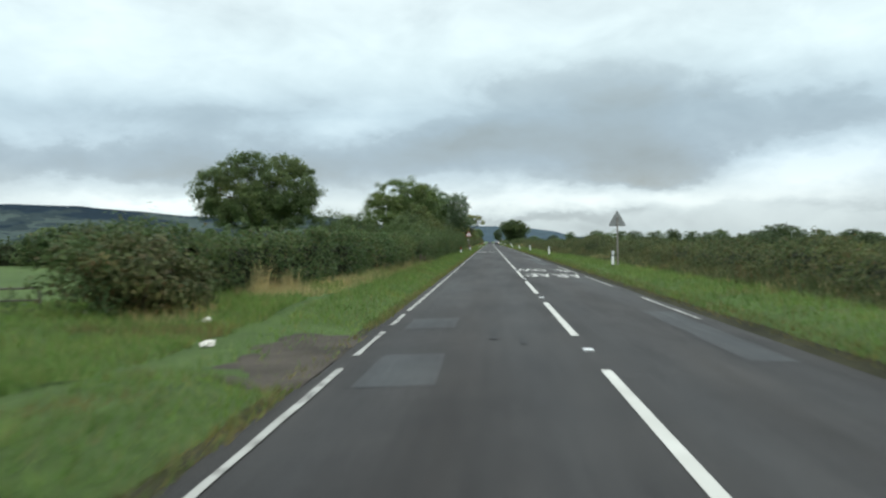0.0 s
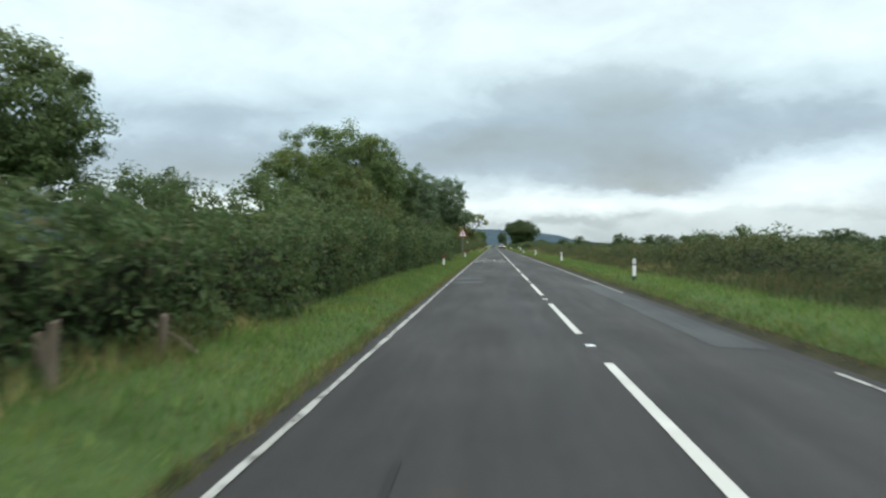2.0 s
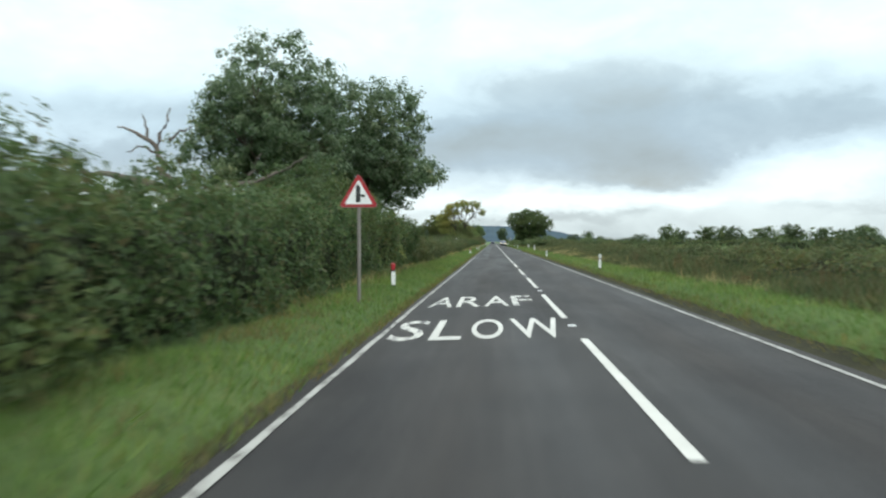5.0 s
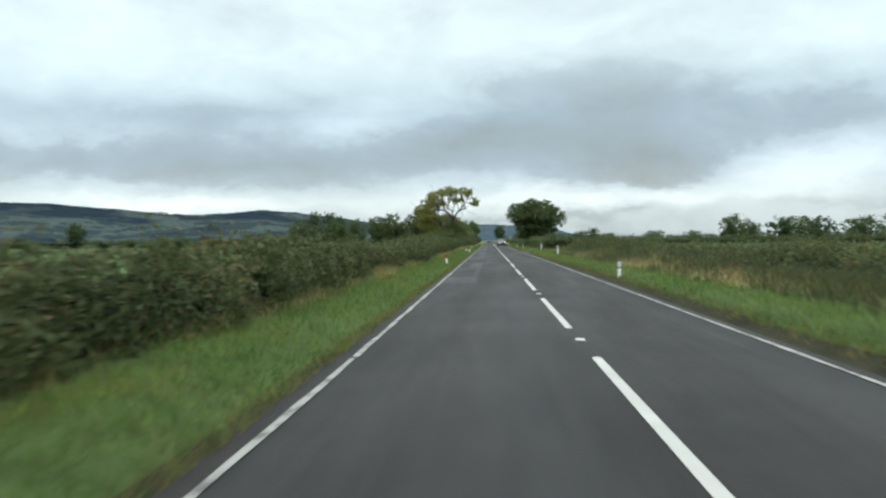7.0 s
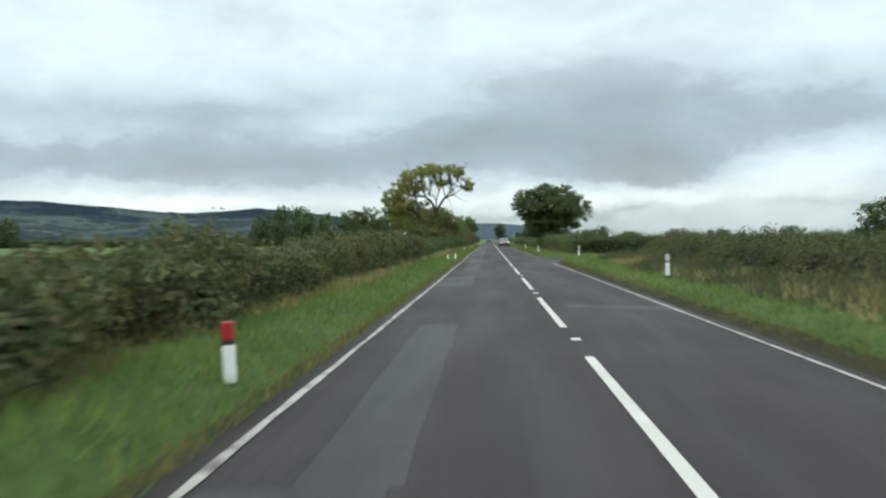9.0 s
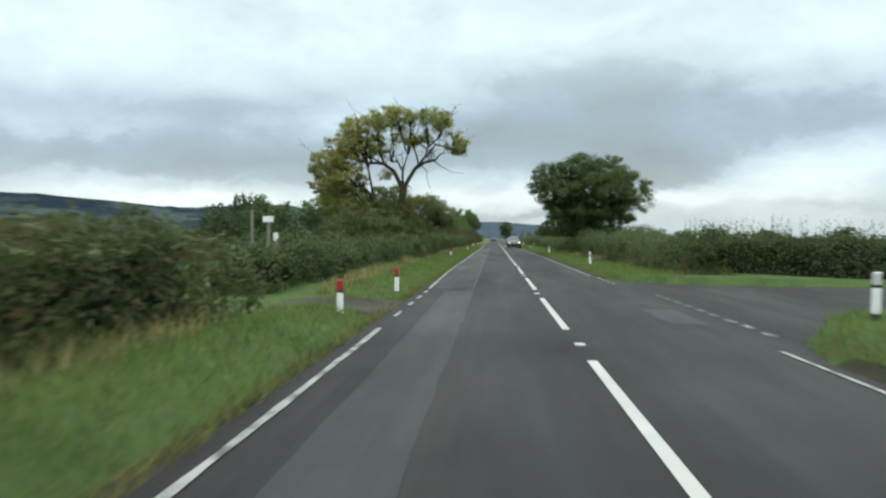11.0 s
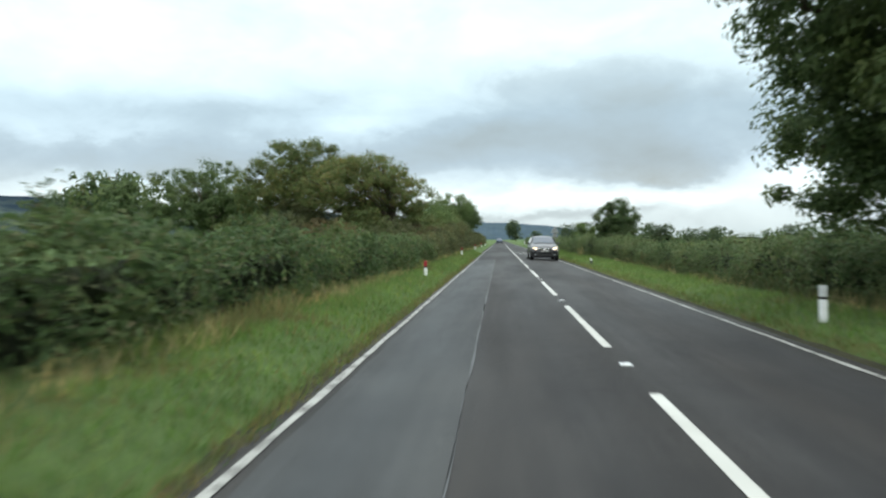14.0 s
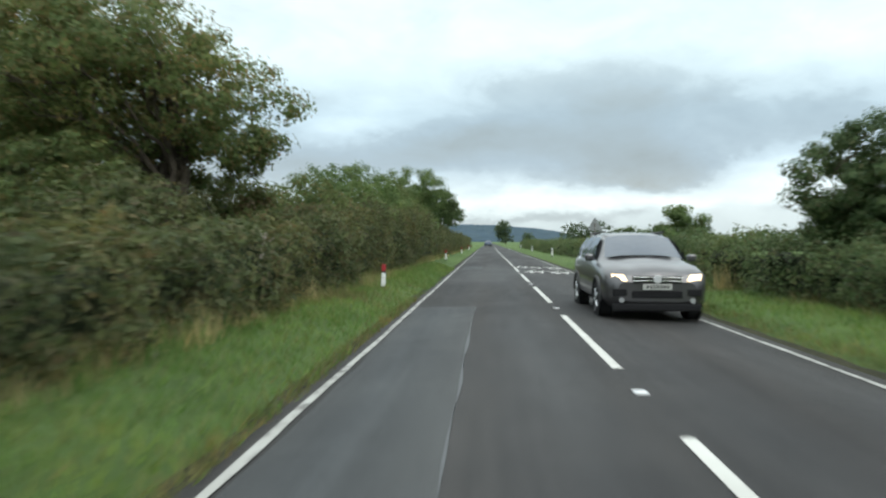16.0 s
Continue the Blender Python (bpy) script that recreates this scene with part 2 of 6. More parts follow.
M_EDGE = two_tone("muddy_road_edge", (0.019, 0.020, 0.011), (0.042, 0.041, 0.022), 1.2, 18, 0.95, 0.6, 0.02)
M_GREY = plain("galvanised_steel", (0.33, 0.34, 0.34), 0.55, 0.5)
M_POLE = plain("weathered_grey_pole", (0.20, 0.185, 0.165), 0.7, 0.2)
M_RED = plain("red_reflective_sheet", (0.32, 0.018, 0.024), 0.4)
M_WHITE = plain("white_plastic", (0.74, 0.75, 0.74), 0.45, 0, 0.08)
M_BLACK = plain("black_plastic", (0.022, 0.022, 0.023), 0.5)
M_REFL = plain("silver_reflector", (0.55, 0.56, 0.56), 0.3, 0.2)
M_SIGNBACK = plain("grey_sign_back", (0.23, 0.24, 0.24), 0.6, 0.3)
M_BARK = two_tone("bark", (0.055, 0.045, 0.035), (0.13, 0.105, 0.08), 1.5, 16, 0.95, 0.8, 0.03, 0, (1, 1, 0.3))
M_BARK_DARK = two_tone("dark_bark", (0.028, 0.024, 0.020), (0.065, 0.054, 0.042), 1.5, 16, 0.95, 0.8, 0.03, 0, (1, 1, 0.3))
M_DEAD = two_tone("bare_dead_wood", (0.09, 0.075, 0.065), (0.18, 0.155, 0.135), 2.0, 18, 0.9, 0.7, 0.02)
M_PALEWOOD = two_tone("pale_snapped_wood", (0.22, 0.19, 0.16), (0.40, 0.36, 0.31), 3.0, 20, 0.9, 0.5, 0.01)
# near-black: the shade inside a hedge is put into this colour
M_HEDGE_SHADE = two_tone("hedge_inner_shade", (0.012, 0.018, 0.008), (0.028, 0.034, 0.016), 1.6, 9, 1.0, 0.8, 0.08)
M_WOOD = two_tone("weathered_gate_wood", (0.07, 0.065, 0.055), (0.14, 0.125, 0.105), 2, 20, 0.9, 0.5)
M_POSTWOOD = two_tone("weathered_post_wood", (0.085, 0.068, 0.052), (0.17, 0.14, 0.11), 3, 22, 0.95, 0.6, 0.01, 0, (1, 1, 0.2))
M_LITTER = plain("pale_litter", (0.66, 0.63, 0.58), 0.6)

L_HEDGE = leafage("hedge_leaves", [(0.042, 0.070, 0.027), (0.055, 0.090, 0.034), (0.066, 0.104, 0.041), (0.082, 0.116, 0.045), (0.084, 0.078, 0.040)])
L_HEDGE_OLIVE = leafage("olive_hedge_leaves", [(0.050, 0.064, 0.028), (0.068, 0.086, 0.036), (0.086, 0.102, 0.042), (0.097, 0.098, 0.045), (0.100, 0.081, 0.043)], 0.45)
L_HEDGE_MIXED = leafage("mixed_hedge_leaves", [(0.046, 0.066, 0.027), (0.062, 0.086, 0.035), (0.077, 0.100, 0.041), (0.093, 0.104, 0.046), (0.100, 0.080, 0.042)], 0.4)
L_BRAMBLE = leafage("bramble_leaves", [(0.058, 0.090, 0.037), (0.078, 0.116, 0.048), (0.096, 0.134, 0.057), (0.114, 0.140, 0.062), (0.100, 0.094, 0.050)])
L_OAK = leafage("oak_leaves", [(0.058, 0.090, 0.035), (0.076, 0.111, 0.044), (0.092, 0.129, 0.052), (0.107, 0.139, 0.058)])
L_OAK_TURN = leafage("oak_leaves_turning", [(0.064, 0.094, 0.032), (0.082, 0.116, 0.038), (0.102, 0.126, 0.044), (0.130, 0.106, 0.044)])
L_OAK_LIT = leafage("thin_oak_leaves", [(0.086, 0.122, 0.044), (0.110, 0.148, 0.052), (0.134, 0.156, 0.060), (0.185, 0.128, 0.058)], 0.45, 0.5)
L_WILLOW = leafage("willow_leaves", [(0.056, 0.096, 0.030), (0.086, 0.136, 0.042), (0.110, 0.154, 0.054), (0.124, 0.140, 0.060)])
L_POPLAR = leafage("poplar_leaves", [(0.050, 0.086, 0.040), (0.078, 0.126, 0.060), (0.115, 0.160, 0.092), (0.165, 0.21, 0.138)], 0.5, 0.45, 0.42)
L_ASH = leafage("yellowing_leaves", [(0.185, 0.225, 0.066), (0.235, 0.265, 0.084), (0.26, 0.258, 0.092), (0.21, 0.185, 0.074)], 0.5, 0.55)
L_FAR = leafage("far_leaves", [(0.040, 0.062, 0.030), (0.058, 0.084, 0.040), (0.076, 0.100, 0.050)])
L_BROWN = leafage("rusty_leaves", [(0.080, 0.062, 0.030), (0.120, 0.082, 0.040), (0.095, 0.092, 0.040)])
L_GRASS = leafage("grass_blades", [(0.068, 0.128, 0.028), (0.094, 0.168, 0.038), (0.118, 0.192, 0.050), (0.140, 0.184, 0.060), (0.136, 0.130, 0.056)], 0.5, 0.40)
L_WITHERED = leafage("withered_grass_blades", [(0.10, 0.105, 0.040), (0.15, 0.125, 0.055), (0.11, 0.135, 0.045)], 0.6, 0.35, 0.8)
L_SCRUB = leafage("rank_weeds", [(0.042, 0.066, 0.026), (0.060, 0.084, 0.034), (0.084, 0.092, 0.044), (0.104, 0.086, 0.048)], 0.5, 0.40)
L_STRAW = leafage("dry_grass_stems", [(0.27, 0.225, 0.110), (0.37, 0.315, 0.165), (0.21, 0.175, 0.082)], 0.6, 0.42, 0.8)


def ground_material():
    m, nt, b = material("meadow_grass")
    wide = ramp(nt, link_noise(nt, 0.05, 5, 0.6), [(0.3, (0.056, 0.096, 0.027)), (0.55, (0.080, 0.128, 0.038)), (0.75, (0.108, 0.138, 0.052))])
    mid = ramp(nt, link_noise(nt, 0.9, 5, 0.62), [(0.3, (0.72, 0.75, 0.7)), (0.62, (1.1, 1.08, 1.05)), (0.8, (1.35, 1.12, 0.95))])
    small_v = link_noise(nt, 14, 6, 0.7)
    small = ramp(nt, small_v, [(0.25, (0.55, 0.6, 0.5)), (0.75, (1.4, 1.35, 1.4))])
    nt.links.new(blend(nt, 1.0, blend(nt, 1.0, wide, mid, "MULTIPLY"), small, "MULTIPLY"), b.inputs["Base Color"])
    b.inputs["Roughness"].default_value = 0.9
    b.inputs["Specular IOR Level"].default_value = 0.2
    bump(nt, b, small_v, 0.9, 0.08)
    return m


M_GRASS = ground_material()


# ---------- mesh helpers ----------
def mesh_ob(name, mesh, mat, parent=None, label="", category="", kind="", group=""):
    if mat is not None and not mesh.materials:
        mesh.materials.append(mat)
    ob = new(name, mesh)
    if parent is not None:
        ob.parent = parent
    return tagged(ob, label, category, group, kind)


def raw_mesh(name, verts, loops, per_face, smooth=False):
    """A mesh out of arrays: verts (n,3), loops flat, per_face corners to every face."""
    me = bpy.data.meshes.new(name)
    verts = np.ascontiguousarray(verts, dtype=np.float32)
    loops = np.ascontiguousarray(loops, dtype=np.int32).ravel()
    count = len(loops) // per_face
    me.vertices.add(len(verts))
    me.vertices.foreach_set("co", verts.ravel())
    me.loops.add(len(loops))
    me.loops.foreach_set("vertex_index", loops)
    me.polygons.add(count)
    me.polygons.foreach_set("loop_start", np.arange(0, count * per_face, per_face, dtype=np.int32))
    me.polygons.foreach_set("use_smooth", np.full(count, smooth))
    me.update(calc_edges=True)
    me.validate()
    return me


def grid_mesh(name, pts, smooth=True):
    """A mesh of quads over an array of points (rows, columns, 3)."""
    r, c = pts.shape[:2]
    idx = np.arange(r * c).reshape(r, c)
    quads = np.stack([idx[:-1, :-1], idx[:-1, 1:], idx[1:, 1:], idx[1:, :-1]], -1)
    return raw_mesh(name, pts.reshape(-1, 3), quads, 4, smooth)


def part(name, bm, mat, parent, label="", kind=""):
    me = bpy.data.meshes.new(name)
    bm.to_mesh(me)
    bm.free()
    return mesh_ob(name, me, mat, parent, label, "", kind)


def empty(name, at, label, category, group="", kind=""):
    ob = new(name)
    ob.empty_display_size = 0.2
    ob.location = at
    return tagged(ob, label, category, group, kind)


def box_bm(bm, x0, x1, y0, y1, z0, z1, bevel=0.0):
    made = bmesh.ops.create_cube(bm, size=1.0)["verts"]
    for v in made:
        v.co = Vector(((x0 + x1) / 2 + v.co.x * (x1 - x0), (y0 + y1) / 2 + v.co.y * (y1 - y0), (z0 + z1) / 2 + v.co.z * (z1 - z0)))
    if bevel:
        edges = list({e for v in made for e in v.link_edges})
        bmesh.ops.bevel(bm, geom=edges, offset=bevel, segments=2, affect="EDGES", profile=0.5)


def tube_arrays(pts, radii, sides=7):
    """Verts and quads of a tapered tube along points."""
    pts = np.asarray(pts, float)
    fwd = np.gradient(pts, axis=0)
    fwd /= np.linalg.norm(fwd, axis=1)[:, None] + 1e-9
    ref = np.where(np.abs(fwd[:, 2:3]) > 0.9, np.array([[1.0, 0, 0]]), np.array([[0, 0, 1.0]]))
    a = np.cross(fwd, ref)
    a /= np.linalg.norm(a, axis=1)[:, None] + 1e-9
    b = np.cross(fwd, a)
    ang = np.linspace(0, 2 * math.pi, sides, endpoint=False)
    ring = a[:, None] * np.cos(ang)[None, :, None] + b[:, None] * np.sin(ang)[None, :, None]
    v = pts[:, None] + ring * np.asarray(radii)[:, None, None]
    n = len(pts)
    i = np.arange(n * sides).reshape(n, sides)
    j = np.roll(i, -1, 1)
    q = np.stack([i[:-1], j[:-1], j[1:], i[1:]], -1).reshape(-1, 4)
    return v.reshape(-1, 3), q


def tubes_mesh(name, tubes, sides=7):
    vs, qs, base_i = [], [], 0
    for pts, radii in tubes:
        v, q = tube_arrays(pts, radii, sides)
        vs.append(v)
        qs.append(q + base_i)
        base_i += len(v)
    return raw_mesh(name, np.concatenate(vs), np.concatenate(qs), 4, True)


def wave(p, seed, freq):
    """Smooth uneven values from -1 to 1 over points (n,3)."""
    r = np.random.default_rng(seed)
    tot = np.zeros(len(p))
    for _ in range(7):
        k = r.normal(size=3) * freq
        tot += np.sin(p @ k + r.uniform(0, 6.28))
    return tot / 4.2


def unit(v):
    return v / (np.linalg.norm(v, axis=1)[:, None] + 1e-9)


def leaves_mesh(name, p, nrm, size, slim=0.55, r=rng):
    """One pointed leaf at every point."""
    n = len(p)
    t = unit(np.cross(nrm, r.normal(size=(n, 3))))
    s = unit(np.cross(nrm, t))
    size = np.asarray(size)[:, None]
    lift_n = nrm * size * 0.14
    v = np.stack([p - t * size * 0.4 + s * size * slim * 0.5, p - t * size * 0.3 - s * size * slim * 0.5 + lift_n, p + t * size * 0.6 - lift_n * 0.6], 1)
    return raw_mesh(name, v.reshape(-1, 3), np.arange(3 * n), 3)


def blades_mesh(name, p, height, width, lean, r=rng):
    """One thin three-cornered blade at every point."""
    n = len(p)
    ang = r.uniform(0, 2 * math.pi, n)
    side = np.stack([np.cos(ang), np.sin(ang), np.zeros(n)], 1) * (width * 0.5)[:, None]
    tip = p + np.stack([r.normal(size=n) * lean * height, r.normal(size=n) * lean * height, height], 1)
    v = np.stack([p - side, p + side, tip], 1)
    return raw_mesh(name, v.reshape(-1, 3), np.arange(3 * n), 3)


# ---------- ground, road and markings ----------
EDGE_L, EDGE_R, FALL = -3.13, 2.76, 0.030      # tarmac edges, cross-fall either side of the crown
LINE_L, LINE_R = -2.84, 2.517


def line_left(y):
    return np.interp(y, [0, 30, 60, 105, 135, 165, 205, 219, 228, 300], [-2.88, -2.87, -2.91, -2.94, -2.86, -2.87, -2.86, -2.87, -3.0, -2.94])


def near_side(x):
    return 206.6 + 4.6 * (1 - np.exp(-(x - 2.7) / 1.4))


def far_side(x):
    return 225.2 - 3.4 * (1 - np.exp(-(x - 2.7) / 1.3))


def in_mouth(x, y, grow=0.0):
    xx = np.maximum(x, 2.7)
    return (x > 2.6) & (y > near_side(xx) - grow) & (y < far_side(xx) + grow) & (x < 75)


def ease(v):
    v = np.clip(v, 0, 1)
    return v * v * (3 - 2 * v)


def ground_z(x, y):
    x, y = np.broadcast_arrays(np.asarray(x, float), np.asarray(y, float))
    p = np.stack([x, y, np.zeros_like(x)], -1).reshape(-1, 3)
    rough = (wave(p, 11, 0.9) * 0.035 + wave(p, 12, 0.12) * 0.03).reshape(x.shape)
    dl, dr = EDGE_L - x, x - EDGE_R
    left = -0.12 + 0.26 * ease(dl / 0.9) - 0.12 * ease((dl - 4) / 6) + rough * ease(dl / 0.8)
    rise = np.interp(y, [205, 240, 300, 330], [0.33, 0.13, 0.17, 0.30])
    right = -0.10 + rise * ease(dr / 0.75) - 0.18 * ease((dr - 4) / 6) + rough * ease(dr / 0.8)
    z = np.where(x < 0, left, right)
    track = ease((1.0 - np.abs((y - 10.5) / 4.2))*2) * ease((6.0 - dl)/2.5) + ease((1.0 - np.abs((y - 213.8) / 4.0))*2) * ease((5.5 - dl)/2.5)
    z = np.where(x < 0, z - 0.20 * track * ease(dl / 0.6), z)
    z = np.where((dl < -0.15) & (dr < -0.15), -0.30, z)
    return np.where(in_mouth(x, y, -0.12), -0.30, z)


xs = np.concatenate([[-4500, -3000, -1800, -1000, -600, -350, -220, -140, -90, -60, -42, -30, -22, -17, -14, -12, -10.5, -9.3, -8.3],
                     np.arange(-7.6, -3.5, 0.4), [-3.4, -3.25, -3.14, -3.07, -2.92, -2.89, -2.5, 0, 2.2, 2.59, 2.62, 2.77], np.arange(2.95, 8.2, 0.3),
                     [8.8, 9.6, 10.6, 12, 14, 17, 22, 30, 42, 60, 75, 90, 140, 220, 350, 600, 1000, 1800, 3000, 4500]])
ys = np.concatenate([[-900, -400, -150, -60], np.arange(-30, 195, 1.5), np.arange(195, 232, 0.4), np.arange(232, 440, 1.5),
                     [445, 460, 480, 510, 550, 600, 680, 800, 1000, 1400, 2000, 3000, 4600]])
gx, gy = np.meshgrid(xs, ys)
mesh_ob("ground", grid_mesh("ground", np.stack([gx, gy, ground_z(gx, gy)], -1)), M_GRASS,
        label="green grass verges and flat meadows reaching the horizon", category="ground", kind="structure")


def road_z(x):
    return -FALL * np.abs(x)


rx = np.array([EDGE_L, -2.6, -1.9, -1.2, -0.6, 0, 0.6, 1.2, 1.9, 2.4, EDGE_R])
ry = np.concatenate([np.arange(-40, 440, 4.0), [460, 500, 560, 640, 760, 900]])
qx, qy = np.meshgrid(rx, ry)
edge_wob = wave(np.stack([qx, qy, qx], -1).reshape(-1, 3), 21, 0.8).reshape(qx.shape) * 0.035 * ((qx == EDGE_L) | (qx == EDGE_R))
road = mesh_ob("road", grid_mesh("road", np.stack([qx + edge_wob, qy, road_z(qx)], -1)), M_ROAD,
               label="straight two-lane country road of worn dark asphalt", category="road", kind="structure")

jx = np.concatenate([np.arange(2.66, 8, 0.3), [9, 11, 14, 20, 30, 45, 74]])
jt = np.linspace(0, 1, 12)
jn, jf = near_side(np.maximum(jx, 2.7)) - 0.25, far_side(np.maximum(jx, 2.7)) + 0.25
jpts = np.stack([np.broadcast_to(jx[:, None], (len(jx), 12)), jn[:, None] + (jf - jn)[:, None] * jt, np.full((len(jx), 12), -0.092)], -1)
mesh_ob("side_road", grid_mesh("side_road", jpts), M_ROAD, label="mouth of a worn asphalt side road joining the main road",
        category="road", kind="structure")


def strip(name, x0, x1, y0, y1, mat, lift=0.005, label="", parent=None, ragged=0.0, seed=1, step=0.6, kind="", category=""):
    """A thin skin on the road between two lines."""
    n = max(2, int((y1 - y0) / step) + 1)
    yy = np.linspace(y0, y1, n)
    p = np.stack([yy * 0, yy, yy * 0], -1)
    wa, wb = wave(p, seed, 2.2) * ragged, wave(p, seed + 50, 2.2) * ragged
    drift = line_left(yy) - LINE_L if name == "line_piece" and x0 < 0 else 0.0
    cols = [x0 + wa + drift, yy * 0 + (x0 + x1) / 2 + drift, x1 + wb + drift]
    pts = np.stack([np.stack([c, yy, road_z(c) + lift], -1) for c in cols], 1)
    return mesh_ob(name, grid_mesh(name, pts), mat, parent, label, category, kind)


# muddy margins where the verge meets the tarmac
for k, (edge, way, y0, y1) in enumerate(((EDGE_L, -1, -40, 440), (EDGE_R, 1, -40, 206.8), (EDGE_R, 1, 225.4, 440))):
    my = np.arange(y0, y1, 0.5)
    wob = wave(np.stack([my, my, my], -1), 60 + k, 1.6)
    cols = []
    bare = np.interp(my, [0, 60, 140, 203, 223, 440], [0.26, 0.28, 0.32, 0.32, 0.16, 0.16]) if way > 0 else 0.16
    for off, lift_m in ((-0.10, None), (0.01, None), (0.11, 0.02), (None, 0.004)):
        mx = edge + way * ((bare if off is None else off) + wob * (0.0 if off is not None and off < 0.05 else 0.04))
        mz = np.full_like(my, -0.108 if off is not None and off < 0 else -0.098) if lift_m is None else np.maximum(ground_z(mx, my) + lift_m, -0.098)
        cols.append(np.stack([mx, my, mz], -1))
    mesh_ob("muddy_margin", grid_mesh("muddy_margin", np.stack(cols, 1)), M_EDGE, None, "dark earth margin along the road edge", "verge edge", "structure")

# relaid and sealed patches in the near lane
for k, (x0, x1, y0, y1, mm, lab) in enumerate((
        (-2.55, -1.75, 7.4, 9.6, M_PATCH, "grey relaid patch in the asphalt"), (-2.6, -1.75, 12.6, 14.2, M_PATCH, "grey relaid patch in the asphalt"),
        (1.75, 2.35, 9.0, 15.5, M_PATCH, "pale worn wheel track patch"), (1.75, 2.5, 46, 63, M_PATCH, "pale worn wheel track patch"),
        (-2.75, -1.65, 63.5, 65.2, M_PATCH, "grey relaid patch in the asphalt"), (-2.75, -1.65, 67, 68.2, M_PATCH, "grey relaid patch in the asphalt"),
        (-2.75, -1.65, 150.8, 155.2, M_PATCH, "grey relaid patch in the asphalt"), (-1.84, -1.64, 155.8, 162.6, M_PATCH, "pale worn streak beside a crack"),
        (-2.76, -1.68, 162.3, 165.4, M_PATCH, "grey relaid patch in the asphalt"),
        (-2.25, -1.62, 165.4, 174, M_PATCH, "long grey relaid wheel track"), (-2.8, -1.66, 184.5, 191, M_PATCH, "grey relaid patch in the asphalt"),
        (-2.35, -1.6, 197, 218, M_PATCH, "long grey relaid wheel track"), (-2.86, -1.64, 219.5, 307.4, M_PATCH, "long grey relaid half of the lane"),
        (-2.7, -1.66, 330, 335, M_PATCH, "grey relaid patch in the asphalt"), (0.4, 2.5, 176.5, 177.4, M_PATCH, "pale repair trench across the lane"),
        (1.8, 2.5, 210.4, 213.2, M_PATCH, "pale worn patch at the junction mouth"))):
    strip("asphalt_patch", x0, x1, y0, y1, mm, 0.004, lab, None, 0.022, 80 + k, 0.35, "", "road patch")
strip("sealed_joint", -1.652, -1.638, 219.5, 307.4, M_SEAM, 0.008, "thin pale sealed joint along the relaid asphalt", None, 0.025, 300, 0.7, "", "road joint")
for k, (x, y, w, ln) in enumerate(((-1.15, 10.8, 0.12, 1.5), (-1.72, 49.5, 0.05, 4.2), (-1.9, 35, 0.05, 5.0), (-0.75, 10.2, 0.1, 0.8), (-0.55, 115.5, 0.06, 2.2), (-1.98, 158.4, 0.05, 3.0),  (3.4, 214.6, 0.5, 0.35))):
    strip("sealed_crack", x - w / 2, x + w / 2, y, y + ln, M_DARKPATCH, 0.007, "dark tar-sealed crack in the asphalt", None, 0.018, 400 + k, 0.15, "", "road crack")

# centre line: six-metre marks and three-metre gaps
centre = empty("centre_line", (0, 0, 0), "broken white centre line of long worn dashes", "road marking", kind="structure")
dash_pts = np.array([[[sx * 0.055, t, 0.006 + road_z(0.055)] for sx in (-1, -0.5, 0, 0.5, 1)] for t in np.linspace(-6.06, 0, 9)])
dash_pts[:, :, 2] += 0.0016 * (1 - np.abs(np.linspace(-1, 1, 5)))[None]
dash_pts[0, :, 1] += np.array([0.03, 0.0, 0.015, -0.01, 0.03])
dash_pts[-1, :, 1] += np.array([-0.03, 0.0, -0.01, 0.01, -0.03])
dash_mesh = grid_mesh("dash", dash_pts)
for k in range(-3, 52):
    d = mesh_ob("dash", dash_mesh, M_PAINT, centre)
    d.location = (rng.normal() * 0.006, 9 * k + 8.01, 0)

# edge lines, broken at the field entrances and the junction
for name, x, runs in (("edge_line_left", LINE_L, ((-30, 8.6), (9.6, 12.2), (13.2, 15.2), (16, 55.7), (55.85, 57.1), (57.2, 57.9), (58.0, 58.55), (58.72, 59.3), (59.38, 60.0), (60.15, 61.3), (61.5, 63.4), (63.52, 134.5), (134.62, 148.9), (149.1, 149.5), (149.62, 209.6), (211.5, 212.4), (213.8, 214.7), (215.7, 216.6), (217.6, 218.4), (219.3, 440))),
                      ("edge_line_right", LINE_R, ((-30, -5), (14, 19.5), (24, 31), (33.5, 44), (58.6, 150.7), (150.95, 151.4), (151.6, 207.4), (222.0, 222.6), (223.1, 223.7), (224.15, 224.75), (225.2, 225.95), (227.2, 440)))):
    line = empty(name, (0, 0, 0), "thin worn white edge line of the carriageway", "road marking", kind="structure")
    for k, (a, b) in enumerate(runs):
        out = 0.13 if 221 < a < 227 else 0.0   # the dashes bear out towards the side road
        strip("line_piece", x + out - 0.040, x + out + 0.040, a, b, M_PAINT_WORN, 0.010, "", line, 0.014, 500 + k, 0.25)
give = empty("give_way_line", (0, 0, 0), "double row of short worn white give-way dashes", "road marking", kind="structure")
for row_x in (2.66, 3.04):
    for k in range(9):
        pts = np.array([[[row_x + sx * 0.07, 209.4 + k * 1.0 + sy * 0.28, -0.086] for sx in (-1, 1)] for sy in (-1, 0, 1)])
        mesh_ob("give_way_dash", grid_mesh("give_way_dash", pts), M_PAINT_GHOST, give)

